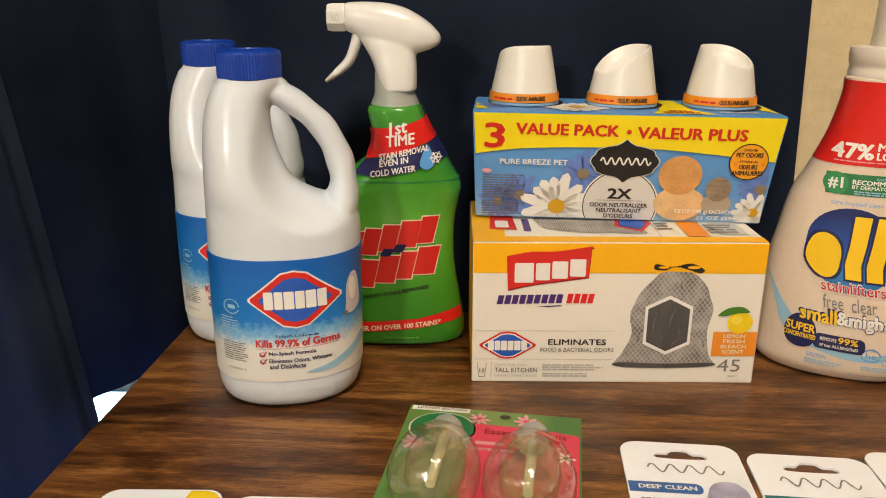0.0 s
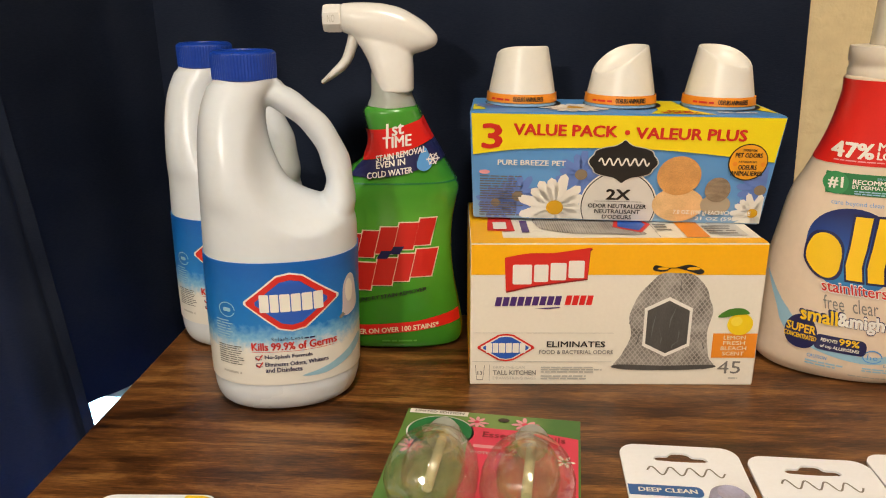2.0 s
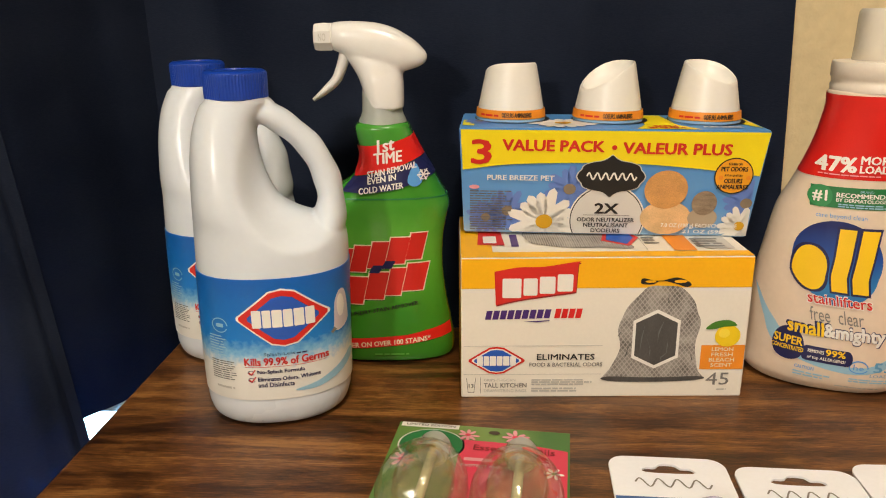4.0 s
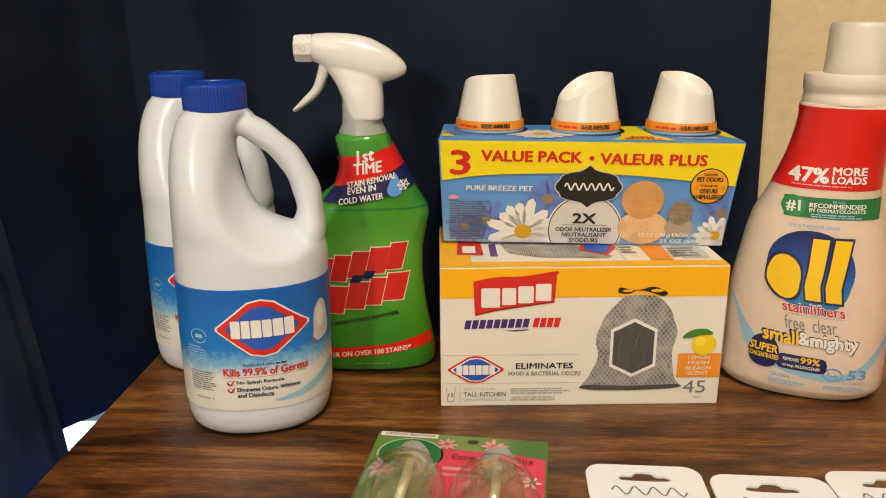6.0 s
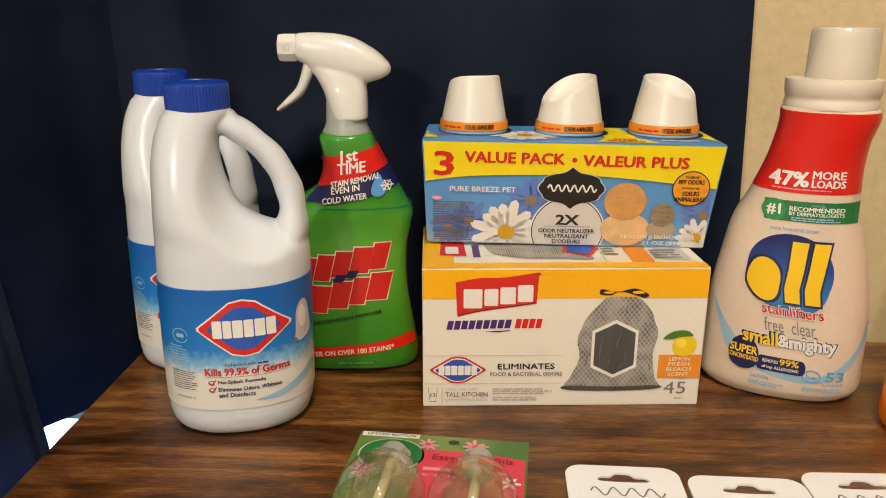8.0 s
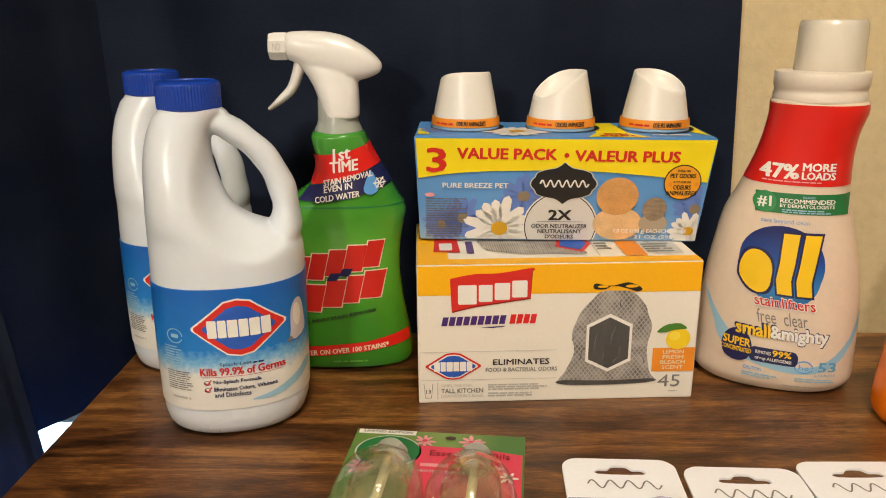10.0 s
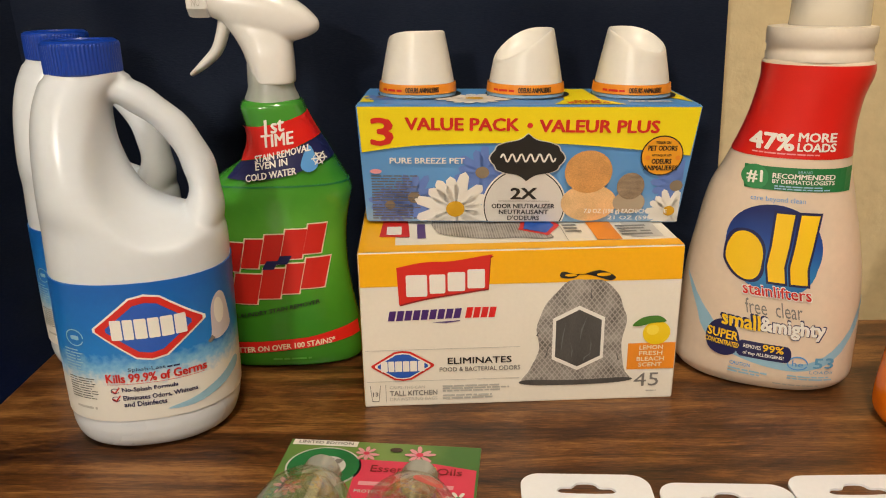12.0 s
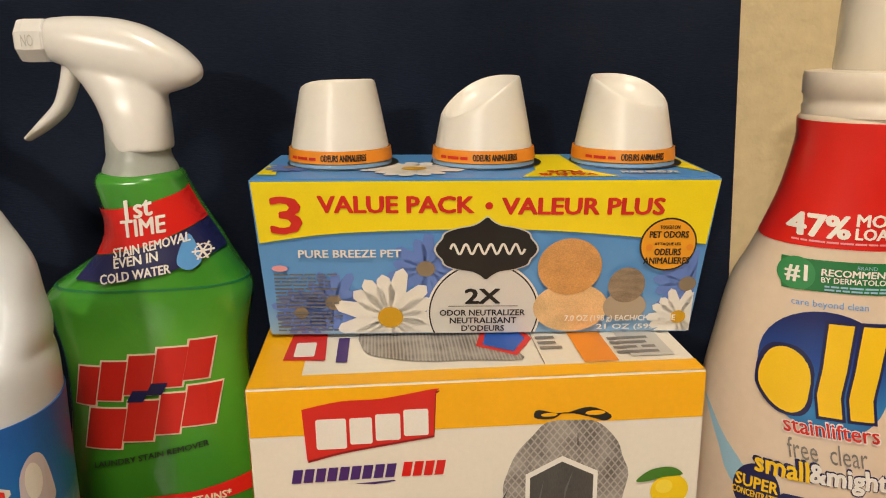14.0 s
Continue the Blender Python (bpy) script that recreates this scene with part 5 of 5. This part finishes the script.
    decal("small_print", bars(-0.0380, 0.0150, -0.0050, 0.0210, 2, 43), ICE, t, w, 0.0008, cut=0.006)
    oval = [(0.0180 + 0.0085 * math.cos(a), 0.0330 + 0.0060 * math.sin(a)) for a in np.linspace(0, 6.0, 26)] + [(0.0180 + 0.0075 * math.cos(a), 0.0330 + 0.0050 * math.sin(a)) for a in np.linspace(6.0, 0, 26)]
    decal("oval_ring", outline(oval), SKY, t, w, 0.0008, cut=0.005)
    decal("label_text", words("he", 0.0135, 0.0305, 0.0225, 0.0360), SKY, t, w, 0.0008)
    decal("label_text", words("53", 0.0310, 0.0300, 0.0465, 0.0385, 0.012), BLUE_SOFT, t, w, 0.0008, cut=0.005)
    decal("label_text", words("LOADS", 0.0285, 0.0240, 0.0470, 0.0272), BLUE_SOFT, t, w, 0.0008, cut=0.005)
    decal("small_print", bars(0.0110, 0.0175, 0.0480, 0.0225, 2, 44), ICE, t, w, 0.0008, cut=0.006)
    decal("small_print", bars(0.0000, 0.0100, 0.0400, 0.0125, 1, 45), PALE, t, w, 0.0008, cut=0.006)
    return t


FROST = clear_film("frosted_cap_plastic", (1.0, 0.98, 0.94), 1.30, 0.40)
CREAM_BODY = material("cream_bottle_plastic", (0.71, 0.585, 0.465), 0.32, vary=0.05, scale=30, sss=0.1)
RING_PLASTIC = material("cloudy_collar_plastic", (0.74, 0.67, 0.58), 0.35, vary=0.04, sss=0.1)
LOGO_BLUE = ramp_material("logo_blue_print", 2, [(0.0, (0.006, 0.02, 0.14)), (0.35, (0.03, 0.22, 0.52)), (0.7, (0.015, 0.07, 0.32)), (1.0, (0.006, 0.016, 0.12))], 0.36, 0.1, 30, 0.068, 0.143)
YELLOW_DEEP, GREEN_LIGHT, BLUE_SOFT = ink("deep_yellow", (0.86, 0.55, 0.01)), ink("mid_green", (0.03, 0.24, 0.08)), ink("soft_blue", (0.12, 0.34, 0.56))
detergent_bottle(pose(0.3205, 0.038, TOP, 0, 0, -24) @ Matrix.Diagonal((0.950, 0.955, 1.0, 1)))


# ---- twin refill card ----
def refill_pack(m):
    t = thing("refill_pack", m, "scented oil twin refill blister on a green and pink card", "blister pack")
    W, L = 0.1285, 0.190
    card = part("card", box(0, -L, 0, W, 0, 0.0012, 0.0004), CARD_GREEN, t, "green and pink printed card")
    up = lambda x, z, lift: (x, z, 0.0012 + lift)
    decal("corner_tab", rect(0.002, -0.0065, 0.046, -0.0005), WHITE, card, up, 0.0002)
    decal("card_text", words("LIMITED EDITION", 0.006, -0.0050, 0.043, -0.0020, 0.01), GREY, card, up, 0.0005)
    decal("logo_disc", disc(0.029, -0.030, 0.0245, 0.0215), WHITE_DIM, card, up, 0.0003)
    decal("logo_disc", disc(0.029, -0.030, 0.0232, 0.0202), GREEN_INK, card, up, 0.0006)
    decal("logo_disc", disc(0.031, -0.030, 0.0125, 0.0110), WHITE_DIM, card, up, 0.0008)
    decal("logo_block", letter_blocks(0.022, -0.027, 0.040, -0.022, 3, 0.002), GREY, card, up, 0.0011)
    decal("pink_panel", outline([(0.050, -0.0200), (0.100, -0.0210), (0.127, -0.0260), (0.127, -0.130), (0.052, -0.130)]), PINK, card, up, 0.0003)
    decal("card_text", words("Essential   Oils", 0.060, -0.0330, 0.118, -0.0260, 0.004), DARK_RED, card, up, 0.0006)
    decal("oil_drop", disc(0.099, -0.0290, 0.0030, 0.0048), LEMON, card, up, 0.0007)
    decal("card_text", bars(0.055, -0.0470, 0.118, -0.0400, 1, 51), LIGHT_PINK, card, up, 0.0006)
    decal("card_text", words("PROTECT NATURE", 0.054, -0.0545, 0.090, -0.0515, 0.008), WHITE_DIM, card, up, 0.0006)
    for x, y, r, mat, s in ((0.054, -0.014, 0.0085, LIGHT_PINK, 1), (0.089, -0.013, 0.0100, LIGHT_PINK, 2), (0.012, -0.052, 0.010, LIGHT_PINK, 3), (0.070, -0.075, 0.016, PINK, 5)):
        flower(card, up, x, y, r, mat, PINK, 8, 0.0007, s)
    flower(card, up, 0.1180, -0.0560, 0.0080, WHITE, GREEN_INK, 6, 0.0009, 7)
    # the card is uncut: the hanging hole's dark is a painted disc
    decal("painted_hole", disc(0.073, -0.0085, 0.0042, 0.0026), HOLE, card, up, 0.0008)
    for cx in (0.0375, 0.0960):
        shell = spin([(0.0085, 0.0), (0.0112, 0.002), (0.0118, 0.015), (0.0150, 0.0185), (0.0205, 0.0240), (0.0250, 0.034), (0.0272, 0.047), (0.0268, 0.060), (0.0215, 0.073), (0.010, 0.080)], 48)
        for v in shell.verts:
            v.co = Vector((cx + v.co.x * 1.06, -0.058 - v.co.z, max(0.0030, 0.0190 + v.co.y)))
        blister = part("blister", shell, BLISTER, t, "clear plastic blister", True)
        bulb = spin([(0.0080, 0.006), (0.0080, 0.018), (0.0125, 0.022), (0.0180, 0.031), (0.0195, 0.046), (0.0175, 0.060), (0.0110, 0.069), (0.004, 0.071)], 40)
        for v in bulb.verts:
            v.co = Vector((cx + v.co.x, -0.058 - v.co.z, 0.0205 + v.co.y))
        vial = part("glass_vial", bulb, OIL_GLASS, t, "glass vial of pale yellow oil", True)
        wick = spin([(0.0032, 0.010), (0.0032, 0.066)], 16)
        for v in wick.verts:
            v.co = Vector((cx + v.co.x, -0.058 - v.co.z, 0.0205 + v.co.y))
        part("wick", wick, WHITE_DIM, vial)
        neck = spin([(0.0095, 0.0), (0.0105, 0.002), (0.0105, 0.012), (0.0090, 0.013)], 32)
        for v in neck.verts:
            v.co = Vector((cx + v.co.x, -0.058 - v.co.z, 0.0205 + v.co.y))
        part("neck_cap", neck, CLEAR_COLLAR, vial, "cloudy white neck cap", True)
    decal("round_sticker", disc(0.1060, -0.0960, 0.0080, 0.0085), STICKER_RED, t, lambda x, z, lift: (x, z, 0.0450 + (z + 0.096) * -0.45 - (x - 0.0955) ** 2 * 18 + lift), 0.0006, "round red sticker")
    return t


def card_green():
    m = ramp_material("green_card_print", 0, [(0.0, (0.06, 0.19, 0.05)), (0.4, (0.16, 0.28, 0.06)), (0.7, (0.18, 0.30, 0.07)), (1.0, (0.06, 0.18, 0.035))], 0.3, 0.3, 50, 0, 0.13)
    return m


CARD_GREEN = card_green()
PINK = ink("hot_pink", (0.70, 0.045, 0.10))


BLISTER = clear_film("clear_blister_film", (0.98, 0.97, 0.94), 1.36, 0.03)
OIL_GLASS = clear_film("yellow_oil_glass", (0.98, 0.95, 0.70), 1.5, 0.04)
STICKER_RED, HOLE = ink("sticker_red", (0.72, 0.10, 0.08)), ink("hole_dark", (0.05, 0.03, 0.015))
refill_pack(pose(-0.0470, -0.0405, TOP + 0.0004, 0, 0, -8.6))


# ---- hanging product cards ----
def slotted_card(W, L, th, radius, slot):
    """A card with rounded corners and a shaped hanging slot cut through it."""
    outer = []
    for cx, cy, a0 in ((W - radius, -radius, 0), (radius, -radius, 90), (radius, -L + radius, 180), (W - radius, -L + radius, 270)):
        outer += [(cx + radius * math.cos(radians(a0 + 11.25 * k)), cy + radius * math.sin(radians(a0 + 11.25 * k))) for k in range(9)]
    bm = bmesh.new()
    edges = []
    for loop in (outer, slot):
        vs = [bm.verts.new((x, y, 0)) for x, y in loop]
        edges += [bm.edges.new((vs[i], vs[(i + 1) % len(vs)])) for i in range(len(vs))]
    bmesh.ops.triangle_fill(bm, edges=edges, use_beauty=True, use_dissolve=False)
    got = bmesh.ops.extrude_face_region(bm, geom=bm.faces[:])
    bmesh.ops.translate(bm, verts=[v for v in got["geom"] if isinstance(v, bmesh.types.BMVert)], vec=(0, 0, th))
    bmesh.ops.recalc_face_normals(bm, faces=bm.faces[:])
    return bm


def hang_slot(cx, cy, w, h):
    pts = [(cx - w, cy - h), (cx + w, cy - h), (cx + w, cy + 0.1 * h), (cx + 0.55 * w, cy + 0.2 * h), (cx + 0.3 * w, cy + h), (cx - 0.3 * w, cy + h), (cx - 0.55 * w, cy + 0.2 * h), (cx - w, cy + 0.1 * h)]
    return [tuple(p) for p in smooth_line(pts, 3, True)]


def product_card(m, label, strip, text, seed):
    t = thing("product_card", m, label, "product card", "white product cards")
    W, L, th = 0.0790, 0.150, 0.0016
    part("card", slotted_card(W, L, th, 0.0120, hang_slot(W / 2, -0.0140, 0.0155, 0.0050)), CARD_LILAC, t, "white card with a hanging slot")
    up = lambda x, z, lift: (x, z, th + lift)
    decal("logo_block", wave_mark(0.0155, -0.0365, 0.0650, -0.0262, 4, 0.0012), GREY, t, up, 0.0003)
    decal("pill", rect(0.0025, -0.0585, 0.0470, -0.0475, radius=0.0045), strip, t, up, 0.0003)
    decal("pill", rect(0.0008, -0.0585, 0.0120, -0.0475), strip, t, up, 0.0002)
    decal("card_text", words(text, 0.0070, -0.0552, 0.0430, -0.0510, 0.016), WHITE, t, up, 0.0006)
    decal("card_text", words("STARTER KIT", 0.0070, -0.0690, 0.0400, -0.0645, 0.016), GREY, t, up, 0.0003)
    decal("small_print", bars(0.0070, -0.0900, 0.0400, -0.0740, 4, seed), PALE, t, up, 0.0003)
    knob = spin([(0.0125, 0.0), (0.0120, 0.006), (0.0080, 0.0090), (0.0075, 0.0085), (0.0030, 0.0070)], 32, 0.0600, -0.0640)
    bmesh.ops.translate(knob, verts=knob.verts[:], vec=(0, 0, th))
    part("blister_head", knob, LILAC_GREY, t, "grey lilac moulded brush head", True)
    return t


CARD_LILAC = material("white_gloss_card", (0.84, 0.87, 0.94), 0.32, vary=0.03, scale=60)
LILAC_GREY = material("lilac_grey_plastic", (0.34, 0.33, 0.46), 0.3, vary=0.15, scale=80)
DENIM = ink("denim_blue", (0.03, 0.12, 0.36))
product_card(pose(0.1015, -0.0890, TOP + 0.0003, 0, 0, -5), "white hanging product card with blue strip", DENIM, "DEEP CLEAN", 61)
product_card(pose(0.1835, -0.1035, TOP + 0.0003, 0, 0, -5), "white hanging product card with teal strip", TEAL, "WHITENING", 62)
product_card(pose(0.2630, -0.1015, TOP + 0.0003, 0, 0, -2.5), "white hanging product card beside the orange bottle", DENIM, "DEEP CLEAN", 63)


def blister_card(m, label):
    t = thing("blister_card", m, label, "product card", "white and yellow product cards")
    W, L, th = 0.0760, 0.130, 0.0016
    part("card", slotted_card(W, L, th, 0.0110, [tuple(p) for p in smooth_line([(0.026, -0.0135), (0.0385, -0.0085), (0.052, -0.0115), (0.052, -0.0150), (0.0385, -0.0150), (0.026, -0.0150)], 2, True)]), CARD_LILAC, t, "white card with a hanging slot")
    up = lambda x, z, lift: (x, z, th + lift)
    decal("yellow_corner", outline([(0.0545, -0.0012), (0.0650, -0.0012), (0.0705, -0.0035), (0.0742, -0.0080), (0.0750, -0.0120), (0.0750, -0.040), (0.0480, -0.040)]), LEMON, t, up, 0.0003)
    ring = [(0.0610 + 0.0090 * math.cos(a), -0.0170 + 0.0080 * math.sin(a)) for a in np.linspace(0, 6.1, 26)] + [(0.0610 + 0.0080 * math.cos(a), -0.0170 + 0.0070 * math.sin(a)) for a in np.linspace(6.1, 0, 26)]
    decal("badge_ring", outline(ring), GREY, t, up, 0.0006)
    decal("card_text", words("30", 0.0560, -0.0195, 0.0660, -0.0135), GREY, t, up, 0.0006)
    decal("small_print", bars(0.0120, -0.0330, 0.0450, -0.0200, 3, 71), GREY, t, up, 0.0003)
    return t


blister_card(pose(-0.2345, -0.1500, TOP + 0.0003, 0, 0, 0), "white and yellow blister card lying by the table edge")
blister_card(pose(-0.1510, -0.1560, TOP + 0.0003, 0, 0, -1), "white and yellow blister card lying flat")


# ---- orange bottle ----
def orange_bottle(m):
    t = thing("orange_bottle", m, "clear plastic bottle of bright orange liquid soap", "bottle")
    body = Bottle([(0.0, -0.038, 0.038, 0.028), (0.002, -0.0425, 0.0425, 0.0325), (0.008, -0.0455, 0.0455, 0.0355), (0.020, -0.0460, 0.0460, 0.0360), (0.045, -0.0435, 0.0435, 0.035), (0.075, -0.0390, 0.0390, 0.033), (0.100, -0.0330, 0.0330, 0.030), (0.125, -0.0240, 0.0240, 0.023), (0.140, -0.0150, 0.0150, 0.015), (0.155, -0.0130, 0.0130, 0.013)])
    part("bottle_body", body.mesh(64), ORANGE_LIQUID, t, "glossy orange see-through body", True)
    part("cap", spin([(0.0150, 0.152), (0.0155, 0.153), (0.0155, 0.172), (0.0145, 0.174), (0.006, 0.174)], 40), WHITE_PLASTIC, t, "white flip cap", True)
    return t


ORANGE_LIQUID = material("orange_liquid_plastic", (0.95, 0.22, 0.002), 0.12, vary=0.15, scale=14, trans=0.12, coat=0.3)
orange_bottle(pose(0.4035, -0.046, TOP, 0, 0, -10))
